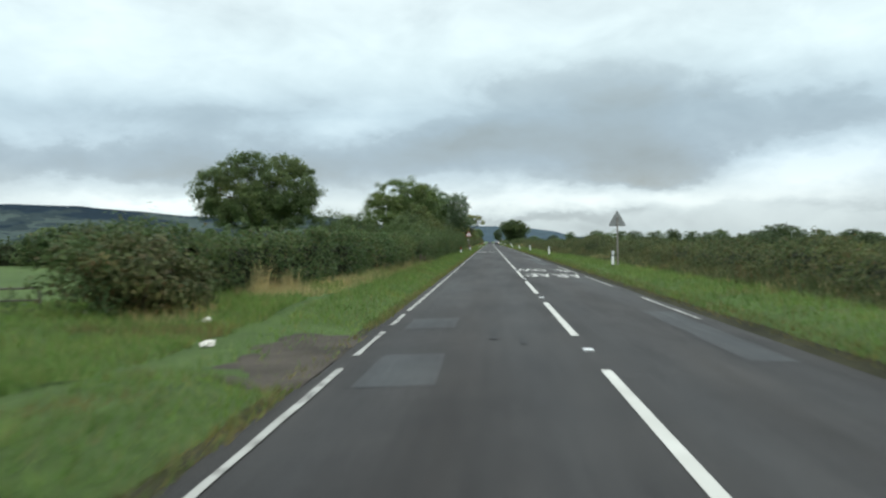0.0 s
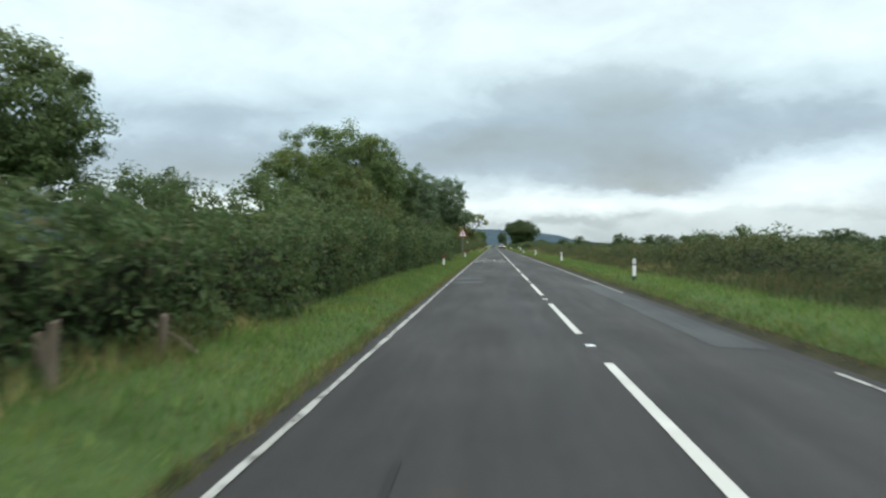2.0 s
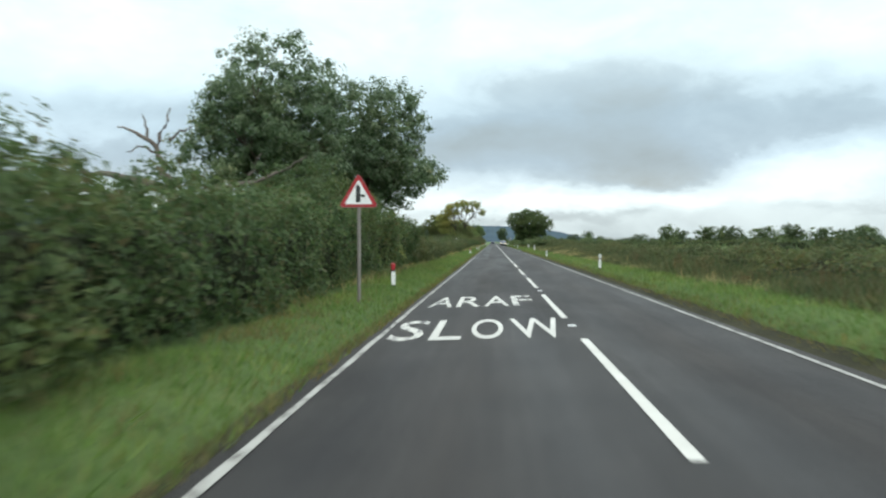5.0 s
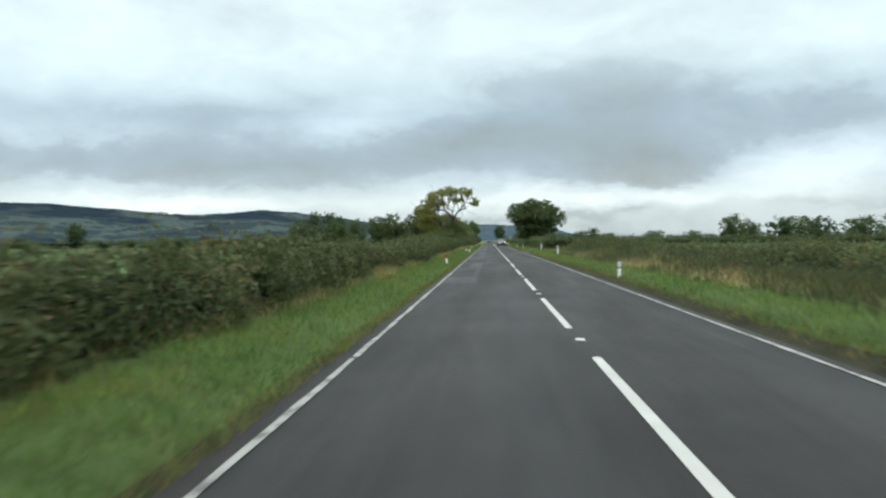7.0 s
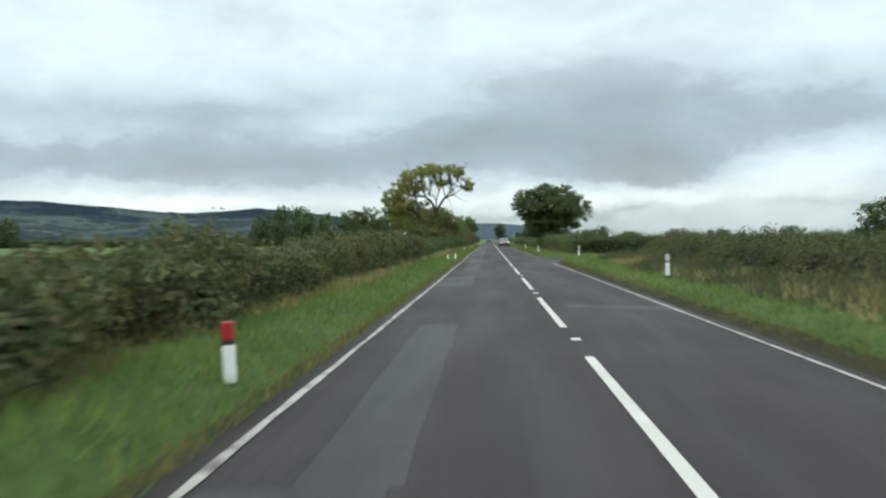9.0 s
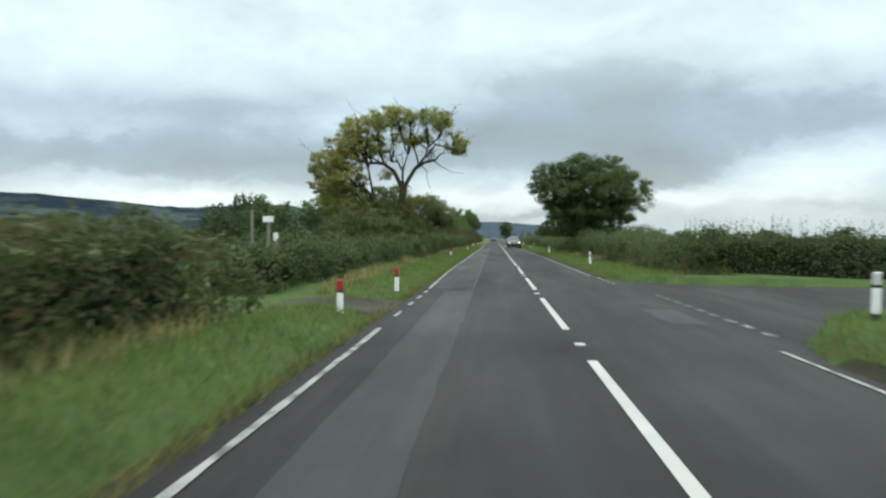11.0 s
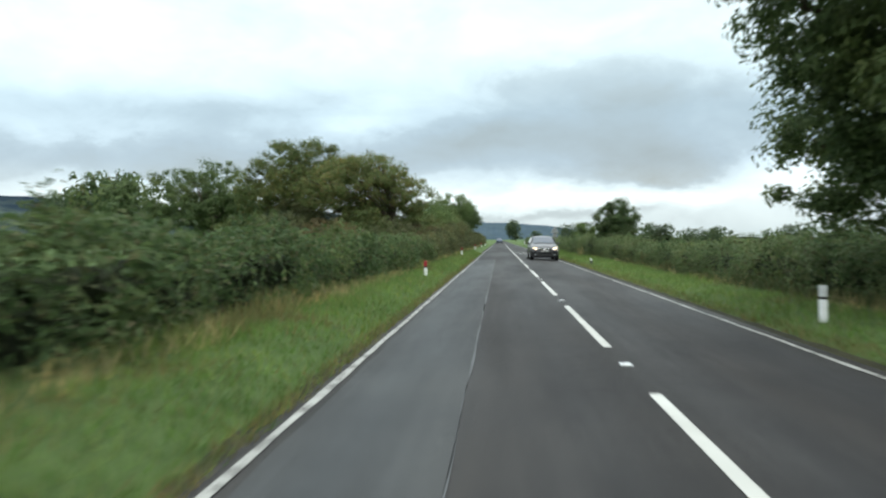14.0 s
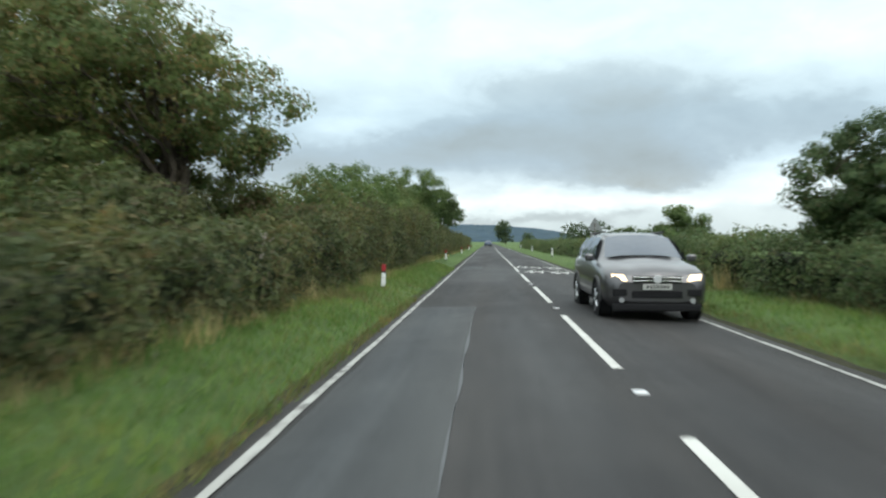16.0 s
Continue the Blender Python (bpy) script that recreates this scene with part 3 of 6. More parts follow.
# reflecting road studs in the gaps
def road_stud():
    ob = empty("road_stud", (0, 0, 0), "small pale reflecting road stud in the centre line", "road stud", "road studs")
    bm = bmesh.new()
    box_bm(bm, -0.065, 0.065, -0.09, 0.09, -0.004, 0.018, 0.012)
    part("casing", bm, M_REFL, ob)
    bm = bmesh.new()
    box_bm(bm, -0.035, 0.035, -0.095, -0.05, 0.004, 0.022, 0.004)
    part("reflector", bm, M_WHITE, ob, "white glass reflector")
    return ob


stud = road_stud()
stud.matrix_basis = pose(0, 9.5, 0.0)
for k in range(1, 46):
    copy_thing(stud, pose(rng.normal() * 0.02, 9 * k + 9.5 + rng.normal() * 0.12, 0.0))


def letter_mesh(ch):
    cu = bpy.data.curves.new("letter", "FONT")
    cu.body, cu.offset = ch, 0.006
    cu.resolution_u = 4
    tmp = bpy.data.objects.new("letter_tmp", cu)
    scene.collection.objects.link(tmp)
    bpy.context.view_layer.update()
    me = bpy.data.meshes.new_from_object(tmp.evaluated_get(bpy.context.evaluated_depsgraph_get()))
    bpy.data.objects.remove(tmp)
    co = np.array([v.co[:] for v in me.vertices])
    lo, hi = co.min(0), co.max(0)
    co[:, 0] = (co[:, 0] - lo[0]) / (hi[0] - lo[0])
    co[:, 1] = (co[:, 1] - lo[1]) / (hi[1] - lo[1])
    co[:, 2] = 0
    me.vertices.foreach_set("co", co.astype(np.float32).ravel())
    me.update()
    return me


LETTERS = {ch: letter_mesh(ch) for ch in "SLOWARF"}
WIDE = {"S": 0.50, "L": 0.46, "O": 0.50, "W": 0.80, "A": 0.54, "R": 0.52, "F": 0.46}


def road_word(text, x0, x1, y0, y1, turned, worn, label, lost=()):
    ob = empty("road_word", (0, 0, 0), label, "road marking", kind="structure")
    total = sum(WIDE[c] for c in text)
    gap = (x1 - x0 - total) / (len(text) - 1)
    x = x0
    for i, c in enumerate(text):
        me = LETTERS[c].copy()
        ltr = mesh_ob("letter", me, (M_PAINT_GHOST if i in lost else M_PAINT_FADED if i in worn else M_PAINT), ob)
        w, ln = WIDE[c], y1 - y0
        mid = x + w / 2
        xm = x0 + x1 - mid if turned else mid
        tilt = math.atan(FALL) * (1 if xm < 0 else -1)
        zc = float(road_z(xm)) + 0.009
        place = Matrix.Translation((xm, (y0 + y1) / 2, zc)) @ Matrix.Rotation(-tilt, 4, "Y") @ Matrix.Rotation(math.pi if turned else 0, 4, "Z")
        ltr.matrix_basis = place @ Matrix.Diagonal((w, ln, 1, 1)) @ Matrix.Translation((-0.5, -0.5, 0))
        x += w + gap


road_word("SLOW", -2.80, -0.16, 98.2, 101.0, False, (0,), "white painted word SLOW stretched along the lane")
road_word("ARAF", -2.66, -0.36, 103.8, 106.8, False, (0, 3), "white painted word ARAF stretched along the lane")
road_word("ARAF", 0.18, 2.40, 29.7, 32.8, True, (3,), "white painted word ARAF facing oncoming traffic")
road_word("SLOW", 0.06, 2.42, 35.4, 38.5, True, (0, 1), "white painted word SLOW facing oncoming traffic", (1,))
road_word("ARAF", 0.22, 2.40, 325.0, 328.0, True, (1, 3), "white painted word ARAF facing oncoming traffic")
road_word("SLOW", 0.10, 2.42, 331.0, 334.0, True, (0, 1), "white painted word SLOW facing oncoming traffic")


def dirt_patch(y0, y1, reach, seed):
    yy = np.linspace(y0, y1, 28)
    u = np.linspace(0, 1, 14)
    shape = np.clip(1 - ((yy - (y0 + y1) / 2) / ((y1 - y0) / 2)) ** 2, 0, 1) ** 0.25
    far = EDGE_L - 0.05 - reach * (0.15 + 0.85 * shape) + wave(np.stack([yy, yy, yy], -1), seed, 2.6) * 0.42
    X = (EDGE_L + 0.06) + (far - EDGE_L - 0.06)[:, None] * u
    Y = np.broadcast_to(yy[:, None], X.shape)
    Z = np.maximum(ground_z(X, Y) + 0.03, -0.085)
    Z[:, 0] = -0.088
    Z[:, -1] -= 0.06
    Z[0] -= 0.06
    Z[-1] -= 0.06
    Z += wave(np.stack([X, Y, X], -1).reshape(-1, 3), seed + 1, 3.0).reshape(X.shape) * 0.01
    mesh_ob("dirt_entrance", grid_mesh("dirt_entrance", np.stack([X, Y, Z], -1)), M_DIRT, None,
            "bare gravelly dirt of a field entrance beside the road", "dirt track", "structure")


dirt_patch(7.3, 12.0, 1.2, 31)
dirt_patch(212.1, 215.3, 2.5, 33)


# ---------- verge grass ----------
def verge_points(n, x_of, y0, y1):
    y = rng.uniform(y0, y1, n)
    x = x_of(rng.random(n))
    keep = ~in_mouth(x, y, 0.05)
    keep &= ~((x > -5.0) & (x < 0) & (np.abs(y - 10.2) < 2.6) & (rng.random(n) < 0.8)) & ~((x > -4.9) & (x < 0) & (np.abs(y - 213.6) < 1.5) & (rng.random(n) < 0.8))
    x, y = x[keep], y[keep]
    return np.stack([x, y, ground_z(x, y) - 0.01], -1)


def tussocks(p, seed):
    """Uneven growth over the verge, from 0 to 1: tussocks half a metre wide in longer swathes."""
    return np.clip(0.5 + 0.35 * wave(p, seed, 2.6) + 0.35 * wave(p, seed + 1, 0.6), 0, 1)


def right_foot(y):
    """Where the mown right verge ends and the rough growth begins."""
    return np.interp(y, [0, 30, 60, 100, 130, 150, 165, 190, 203, 224, 232, 250, 330], [5.0, 4.7, 4.4, 4.3, 4.15, 3.95, 3.8, 3.9, 4.4, 5.2, 4.9, 4.9, 5.0])


for side, x_of, count in (("left", lambda u: -3.10 - 1.66 * u, 135000), ("right", lambda u: 3.0 + 2.0 * u ** 1.2, 120000)):
    p = verge_points(count, x_of, -2, 332)
    if side == "right":
        p = p[p[:, 0] < right_foot(p[:, 1]) + 0.25]
    away = np.clip((np.abs(p[:, 0]) - 3.0) / 2.0, 0, 1)
    tall = (0.05 + 0.10 * rng.random(len(p)) + 0.05 * away) * (0.6 + 0.9 * tussocks(p, 41))
    faded = tussocks(p, 141) + 0.35 * away + 0.25 * rng.random(len(p)) > 1.22
    for sel, mat_b, lab in ((~faded, L_GRASS, "short green grass on the road verge"), (faded, L_WITHERED, "yellowish withered grass on the road verge")):
        k = int(sel.sum())
        mesh_ob("verge_grass", blades_mesh("verge_grass", p[sel], tall[sel], 0.012 + 0.013 * rng.random(k), 0.5), mat_b, None, lab, "grass", "stuff")


# long dry grass along the foot of the left hedge, in swathes
p = verge_points(76000, lambda u: -4.45 - 0.95 * u, 14, 400)
dense = tussocks(p, 43) + np.interp(p[:, 1], [14, 22, 26, 45, 50, 98, 104, 118, 150, 203, 210, 226, 237, 241, 250, 257, 262, 400], [-0.4, -0.2, 0.1, 0.1, -0.5, -0.5, -0.4, 0.0, 0.15, 0.1, -0.4, 0.08, 0.0, -0.5, -0.2, -0.15, 0.05, 0.05])
p = p[dense > 0.34 + 0.45 * np.clip((p[:, 0] + 4.78) / 0.3, 0, 1)]
tall = 0.10 + 0.22 * rng.random(len(p)) ** 1.5 + 0.34 * np.clip(tussocks(p, 44) - 0.35, 0, 1)
brown = tussocks(p, 244) > 0.72
green = ~brown & (rng.random(len(p)) < 0.18 + 0.5 * tussocks(p, 246))
for sel, mat_b, lab in ((green, L_GRASS, "long green grass along the hedge foot"), (~brown & ~green, L_STRAW, "long straw-coloured dry grass along the hedge foot"), (brown, L_WITHERED, "long olive-brown withered grass along the hedge foot")):
    mesh_ob("dry_grass", blades_mesh("dry_grass", p[sel], tall[sel], 0.012 + 0.014 * rng.random(int(sel.sum())), 0.34), mat_b, None, lab, "grass", "stuff")

# fringe of grass hanging over the tarmac edge
for x_of in (lambda u: -3.07 - 0.24 * u, lambda u: 2.90 + 0.30 * u):
    p = verge_points(26000, x_of, -2, 310)
    p[:, 2] = np.maximum(p[:, 2], -0.105)
    mesh_ob("edge_grass", blades_mesh("edge_grass", p, 0.05 + 0.09 * rng.random(len(p)), 0.012 + 0.014 * rng.random(len(p)), 0.6), L_WITHERED, None,
            "short ragged brownish grass fringe along the tarmac edge", "grass", "stuff")
# coarse weeds and dry grass between the right verge and the brambles, rising towards the field
u = rng.random(70000) ** 0.9
p = verge_points(70000, lambda v: 0 * v, -2, 330)
p = np.stack([right_foot(p[:, 1]) + 2.1 * u[: len(p)], p[:, 1], p[:, 2]], -1)
p = p[~in_mouth(p[:, 0], p[:, 1], 0.4) & ~((p[:, 1] > 205.5) & (p[:, 1] < 225))]
p[:, 2] = ground_z(p[:, 0], p[:, 1]) - 0.01
back = np.clip((p[:, 0] - right_foot(p[:, 1])) / 2.0, 0, 1)
tall = (0.14 + 0.16 * rng.random(len(p)) + 0.28 * back) * (0.6 + 0.8 * tussocks(p, 46))
straw = tussocks(p, 148) + 0.3 * rng.random(len(p)) - 0.25 * back > 0.78
for sel, mat_b, nm, lab, wd in ((~straw, L_SCRUB, "weeds", "coarse dark green weeds behind the verge", 0.034), (straw, L_STRAW, "weed_straw", "dry straw-coloured grass among the weeds", 0.016)):
    k = int(sel.sum())
    mesh_ob(nm, blades_mesh(nm, p[sel], tall[sel], wd * (0.7 + 0.6 * rng.random(k)), 0.45), mat_b, None, lab, "weeds", "stuff")
# rust-brown dock stalks with seed heads, in stands along both hedge feet
stands = [(-4.95, 33.4), (-4.85, 31.6), (-5.0, 26.8), (-4.9, 28.2), (-4.95, 37.5), (-4.9, 239.2), (-5.1, 240.0), (-5.0, 117.5), (-5.0, 122.0)]
stands += [(float(x), float(y)) for y in rng.uniform(15, 320, 55) if not 203 < y < 224 for x in (rng.choice([-1, 1]) * rng.uniform(4.9, 5.4),)]
feet, tops, hts = [], [], []
for x, y in stands:
    k = int(rng.integers(10, 24))
    q = np.stack([x + rng.normal(size=k) * 0.16, y + rng.normal(size=k) * 0.22, np.zeros(k)], -1)
    q[:, 2] = ground_z(q[:, 0], q[:, 1]) - 0.01
    h = rng.uniform(0.35, 0.85) * rng.uniform(0.6, 1.1, k)
    feet.append(q)
    hts.append(h)
    for f in np.linspace(0.5, 1.0, 9):
        tops.append(q + np.stack([rng.normal(size=k) * 0.02, rng.normal(size=k) * 0.02, h * f], -1))
feet, tops, hts = np.concatenate(feet), np.concatenate(tops), np.concatenate(hts)
mesh_ob("dock_stems", blades_mesh("dock_stems", feet, hts, np.full(len(hts), 0.014), 0.03), L_BROWN, None, "thin rust-brown dock stems at the hedge foot", "weeds", "stuff")
mesh_ob("dock_seed_heads", leaves_mesh("dock_seed_heads", tops, unit(rng.normal(size=(len(tops), 3))), rng.uniform(0.03, 0.06, len(tops)), 0.6), L_BROWN, None, "rust-brown dock seed heads at the hedge foot", "weeds", "stuff")
p = verge_points(16000, lambda u: -5.2 - 2.6 * u, 11.5, 60)
p = p[p[:, 0] > np.interp(p[:, 1], [12, 20, 30, 60], [-8.6, -7.3, -6.2, -5.9])]
dry = (wave(p, 49, 0.8) + 0.4 * (p[:, 0] < -5.6)) > 0.5
for sel, mat_b, nm, lab in ((~dry, L_GRASS, "foot_grass", "rough green grass at the hedge foot"), (dry, L_STRAW, "foot_straw", "dry straw-coloured stems at the hedge foot")):
    mesh_ob(nm, blades_mesh(nm, p[sel], 0.12 + 0.22 * rng.random(sel.sum()), 0.014 + 0.014 * rng.random(sel.sum()), 0.4), mat_b, None, lab, "grass", "stuff")
gy0 = rng.uniform(1.5, 16.5, 26000)
gx0 = -5.1 - 6.5 * rng.random(26000) ** 1.2
p = np.stack([gx0, gy0, ground_z(gx0, gy0) - 0.01], -1)
p = p[(gx0 < -5.3) | (np.abs(gy0 - 10.2) > 2.8)]
tall = 0.08 + 0.14 * rng.random(len(p)) + 0.10 * np.clip(wave(p, 47, 0.8), 0, 1)
weedy = wave(p, 48, 0.6) > 0.35
mesh_ob("field_grass", blades_mesh("field_grass", p[~weedy], tall[~weedy], 0.014 + 0.014 * rng.random((~weedy).sum()), 0.5), L_GRASS, None, "green rough grass by the field gate", "grass", "stuff")
mesh_ob("withered_grass", blades_mesh("withered_grass", p[weedy], tall[weedy] * 1.2, 0.014 + 0.014 * rng.random(weedy.sum()), 0.4), L_WITHERED, None, "brownish withered grass by the field gate", "grass", "stuff")


# ---------- hedges ----------
def hedge(table, side, y0, y1, wide, per_m2, size, mat, label, seed, shoots=1.6, along_x=None, fine=2.0, slope=0.0, tall_shoot=0.5):
    """A hedge whose face runs by a table of (y, face x, height); along_x turns it to run by x at that y."""
    r = np.random.default_rng(seed)
    per_m2, size = per_m2 * fine, size * fine ** -0.36
    ty, tx, th = (np.array(c, float) for c in zip(*table))
    tx = tx - side * (0.92 if side < 0 else 1.35) if along_x is None else tx

    def place(s, across, z):
        if along_x is None:
            x, y = np.interp(s, ty, tx) + side * across, s
        else:
            x, y = s, along_x + side * across
        return np.stack([x, y, z + ground_z(x, y)], -1)

    mean_h = th.mean()
    n = int((y1 - y0) * (mean_h * 1.15 + wide * 0.8) * per_m2)
    s = r.uniform(y0, y1, n)
    h = np.interp(s, ty, th)
    probe = np.stack([s, s * 0, s * 0], -1)
    ends = np.minimum(ease((s - y0 + 0.25) / 0.9), ease((y1 - s + 0.25) / 0.9))
    h = (h * (1 + 0.13 * wave(probe, seed + 1, 0.7)) + 0.08 * wave(probe, seed + 2, 2.4)) * (0.25 + 0.75 * ends)
    u = r.random(n) * (h + wide * 0.8 + 0.25 * h)
    front, top = u < h, (u >= h) & (u < h + wide * 0.8)
    z = np.where(front, u, np.where(top, h, (u - h - wide * 0.8) / 0.25))
    ac = np.where(front, 0.0, np.where(top, (u - h) / 0.8, wide))
    # rounded shoulders and a tucked-in foot
    ac = ac + np.where(front, 0.30 * ease((z / h - 0.72) / 0.28) + 0.12 * ease((0.3 - z / h) / 0.3), 0)
    ac = ac + slope * np.where(front, z / h, 1.0)
    z = z - np.where(top, 0.22 * (np.abs((ac - slope) / wide - 0.5) * 2) ** 3, 0)
    q = np.stack([s, ac, z], -1)
    bulge = 0.36 * wave(q, seed + 3, 1.0) + 0.18 * wave(q, seed + 4, 3.0)
    depth = r.exponential(0.13, n)
    ac = ac + np.where(front, -bulge + depth, np.where(top, 0, bulge - depth))
    z = np.maximum(0.02, z + np.where(top, np.minimum(bulge, 0.3) * 0.8 - depth, 0))
    p = place(s, ac, z)
    nrm = np.zeros((n, 3))
    fx = -side
    axis = 0 if along_x is None else 1
    nrm[:, axis] = np.where(front, fx, np.where(top, 0, -fx)) * 0.8
    nrm[:, 2] = np.where(top, 1.0, 0.45)
    # most leaves gather in tufts that stand out from the face and the top
    tufts = max(8, n // 60)
    seat = r.integers(0, n, tufts)
    span = r.uniform(0.12, 0.32, tufts) * (size / 0.105) ** 0.7
    pick = r.integers(0, tufts, n)
    loose = r.random(n) < 0.60
    d = unit(r.normal(size=(n, 3)))
    gathered = p[seat[pick]] + nrm[seat[pick]] * (span[pick] * 0.35)[:, None] + d * (span[pick] * r.random(n) ** 0.45)[:, None]
    nrm = np.where(loose[:, None], nrm, nrm[seat[pick]] * 0.5 + d * 0.8)
    p = np.where(loose[:, None], p, gathered)
    nrm = unit(nrm + r.normal(size=(n, 3)) * 0.45)
    ps, ns, zs = [p], [nrm], [size * r.uniform(0.6, 1.25, n)]
    # loose upright shoots over the top, each on its stem
    m = int((y1 - y0) * shoots)
    feet, lens = [], []
    for s0 in r.uniform(y0 + 0.8, y1 - 0.8, m):
        k = r.integers(9, 18)
        h0 = np.interp(s0, ty, th)
        a0, ln = r.uniform(0.0, wide) + slope, r.uniform(0.15, tall_shoot)
        t = np.linspace(0, 1, k)
        st = place(s0 + r.normal(size=k) * 0.035, a0 + r.normal(size=k) * 0.035, h0 - 0.15 + t * ln)
        feet.append(place(np.array([s0]), np.array([a0]), np.array([h0 - 0.35]))[0])
        lens.append(ln + 0.2)
        ps.append(st)
        ns.append(unit(r.normal(size=(k, 3)) + np.array([0, 0, 0.6])))
        zs.append(size * r.uniform(0.4, 0.75, k))
    me = leaves_mesh("hedge", np.concatenate(ps), np.concatenate(ns), np.concatenate(zs), 0.6, r)
    ob = mesh_ob("hedge", me, mat, None, label, "hedge")
    if feet:
        mesh_ob("shoot_stems", blades_mesh("shoot_stems", np.array(feet), np.array(lens), np.full(len(lens), 0.016), 0.0, r), M_BARK, ob, "thin brown stems", "", "stuff")
    # near-black jittered sheet standing in for the shade and twigs inside
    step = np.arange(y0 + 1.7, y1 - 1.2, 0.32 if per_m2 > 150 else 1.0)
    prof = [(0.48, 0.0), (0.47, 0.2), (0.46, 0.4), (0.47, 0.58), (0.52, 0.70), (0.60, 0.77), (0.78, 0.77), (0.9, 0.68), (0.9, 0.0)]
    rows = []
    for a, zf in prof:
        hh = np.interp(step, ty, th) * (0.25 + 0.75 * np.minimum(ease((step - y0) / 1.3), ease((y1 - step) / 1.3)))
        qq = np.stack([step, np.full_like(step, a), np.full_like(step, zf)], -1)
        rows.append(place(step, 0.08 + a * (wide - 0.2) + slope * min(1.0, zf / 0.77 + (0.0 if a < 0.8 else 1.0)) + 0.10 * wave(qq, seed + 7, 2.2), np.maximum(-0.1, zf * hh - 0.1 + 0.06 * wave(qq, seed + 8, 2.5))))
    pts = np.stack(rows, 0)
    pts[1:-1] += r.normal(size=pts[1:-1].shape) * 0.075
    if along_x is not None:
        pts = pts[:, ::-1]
    mesh_ob("shade_core", grid_mesh("shade_core", pts, False), M_HEDGE_SHADE, ob, "near-black sheet for the shaded twiggy inside")
    return ob


LEFT_A = [(12.8, -8.9, 1.45), (14.5, -8.5, 1.5), (20, -7.3, 1.5), (30, -6.2, 1.44), (41, -5.8, 1.46), (47, -5.6, 1.48), (52, -5.5, 1.7), (58, -5.6, 1.8), (64, -5.65, 1.8), (72, -5.7, 1.7), (85, -5.52, 1.7), (98, -5.73, 1.8), (104, -5.87, 2.0), (112, -5.85, 2.1), (120, -5.75, 2.0), (126, -5.83, 1.62), (133, -5.8, 1.14), (145, -5.8, 0.98), (160, -5.8, 0.90), (169, -5.8, 1.0), (177, -5.8, 0.94), (190, -5.9, 1.25), (204, -5.8, 1.36), (209.5, -5.75, 1.15)]
LEFT_B = [(214.2, -8.8, 0.80), (216, -7.5, 0.86), (217.5, -6.9, 0.92), (219, -6.4, 0.94), (223, -6.3, 0.94), (228, -6.25, 0.95), (235, -6.2, 1.02), (242, -6.1, 1.05), (250, -6.1, 1.16), (257, -6.1, 1.27), (270, -6.0, 1.27), (282, -5.9, 1.26), (293, -5.7, 1.13), (300, -5.7, 1.21), (306, -5.7, 1.62), (316, -5.8, 2.2), (330, -5.7, 2.6), (345, -5.7, 2.4), (380, -5.6, 1.9), (440, -5.6, 1.8)]
RIGHT_A = [(-12, 6.6, 1.0), (16, 6.6, 0.94), (30, 6.8, 1.0), (42, 6.6, 0.89), (48, 6.6, 0.68), (55, 6.6, 1.0), (62, 6.6, 1.4), (72, 6.6, 1.02), (84, 6.6, 0.9), (100, 7.0, 0.78), (127, 7.2, 0.67), (145, 6.8, 0.72), (155, 7.2, 0.62), (170, 6.9, 0.83), (180, 6.8, 1.04), (197, 6.9, 1.19), (203.5, 7.6, 1.17)]
RIGHT_B = [(225, 7.0, 1.30), (230, 6.9, 1.30), (237, 7.2, 1.33), (250, 7.0, 1.38), (262, 6.9, 1.26), (280, 6.6, 1.03), (291, 6.7, 1.12), (298, 6.4, 1.22), (316, 6.0, 1.26), (340, 6.0, 1.16), (440, 6.0, 1.19)]
H1 = "dense dark green mixed hedge with brown patches beside the verge"
hedge(LEFT_A, -1, 12.8, 128.4, 1.5, 155, 0.148, L_HEDGE, H1, 101, 0.0)
hedge(LEFT_A, -1, 124.6, 209.5, 1.5, 155, 0.148, L_HEDGE_MIXED, "dense olive green mixed hedge with rusty patches beside the verge", 102, 0.0)
hedge(LEFT_B, -1, 214.2, 294, 1.5, 165, 0.148, L_HEDGE, H1, 111, 0.0)
hedge(LEFT_B, -1, 290.5, 331, 1.5, 165, 0.148, L_HEDGE_OLIVE, "dense olive brown mixed hedge beside the verge", 112, 0.0)
hedge(LEFT_B, -1, 327.5, 440, 1.3, 60, 0.18, L_HEDGE_OLIVE, H1, 121)
hedge(RIGHT_A, 1, -12, 203.5, 1.6, 150, 0.135, L_HEDGE_MIXED, "loose low olive bramble hedge with tall weeds behind the verge", 131, 1.5, slope=1.1)
hedge(RIGHT_B, 1, 226.0, 330, 1.5, 160, 0.137, L_BRAMBLE, "loose green hedge with upright shoots behind the verge", 141, 2.0)
hedge(RIGHT_B, 1, 330, 440, 1.4, 60, 0.18, L_BRAMBLE, "loose green hedge running along the distant road", 151)
SIDE = [(5.0, 0, 1.35), (9, 0, 1.5), (20, 0, 1.65), (45, 0, 1.6)]
hedge(SIDE, 1, 5.0, 45, 1.3, 110, 0.13, L_HEDGE, "upright green hedge with tall shoots along the side road", 161, 15.0, 225.8, tall_shoot=0.85)
hedge([(8, 0, 1.4), (45, 0, 1.4)], -1, 8.5, 45, 1.2, 80, 0.14, L_BRAMBLE, "green hedge along the side road", 171, 2.0, 204.0)
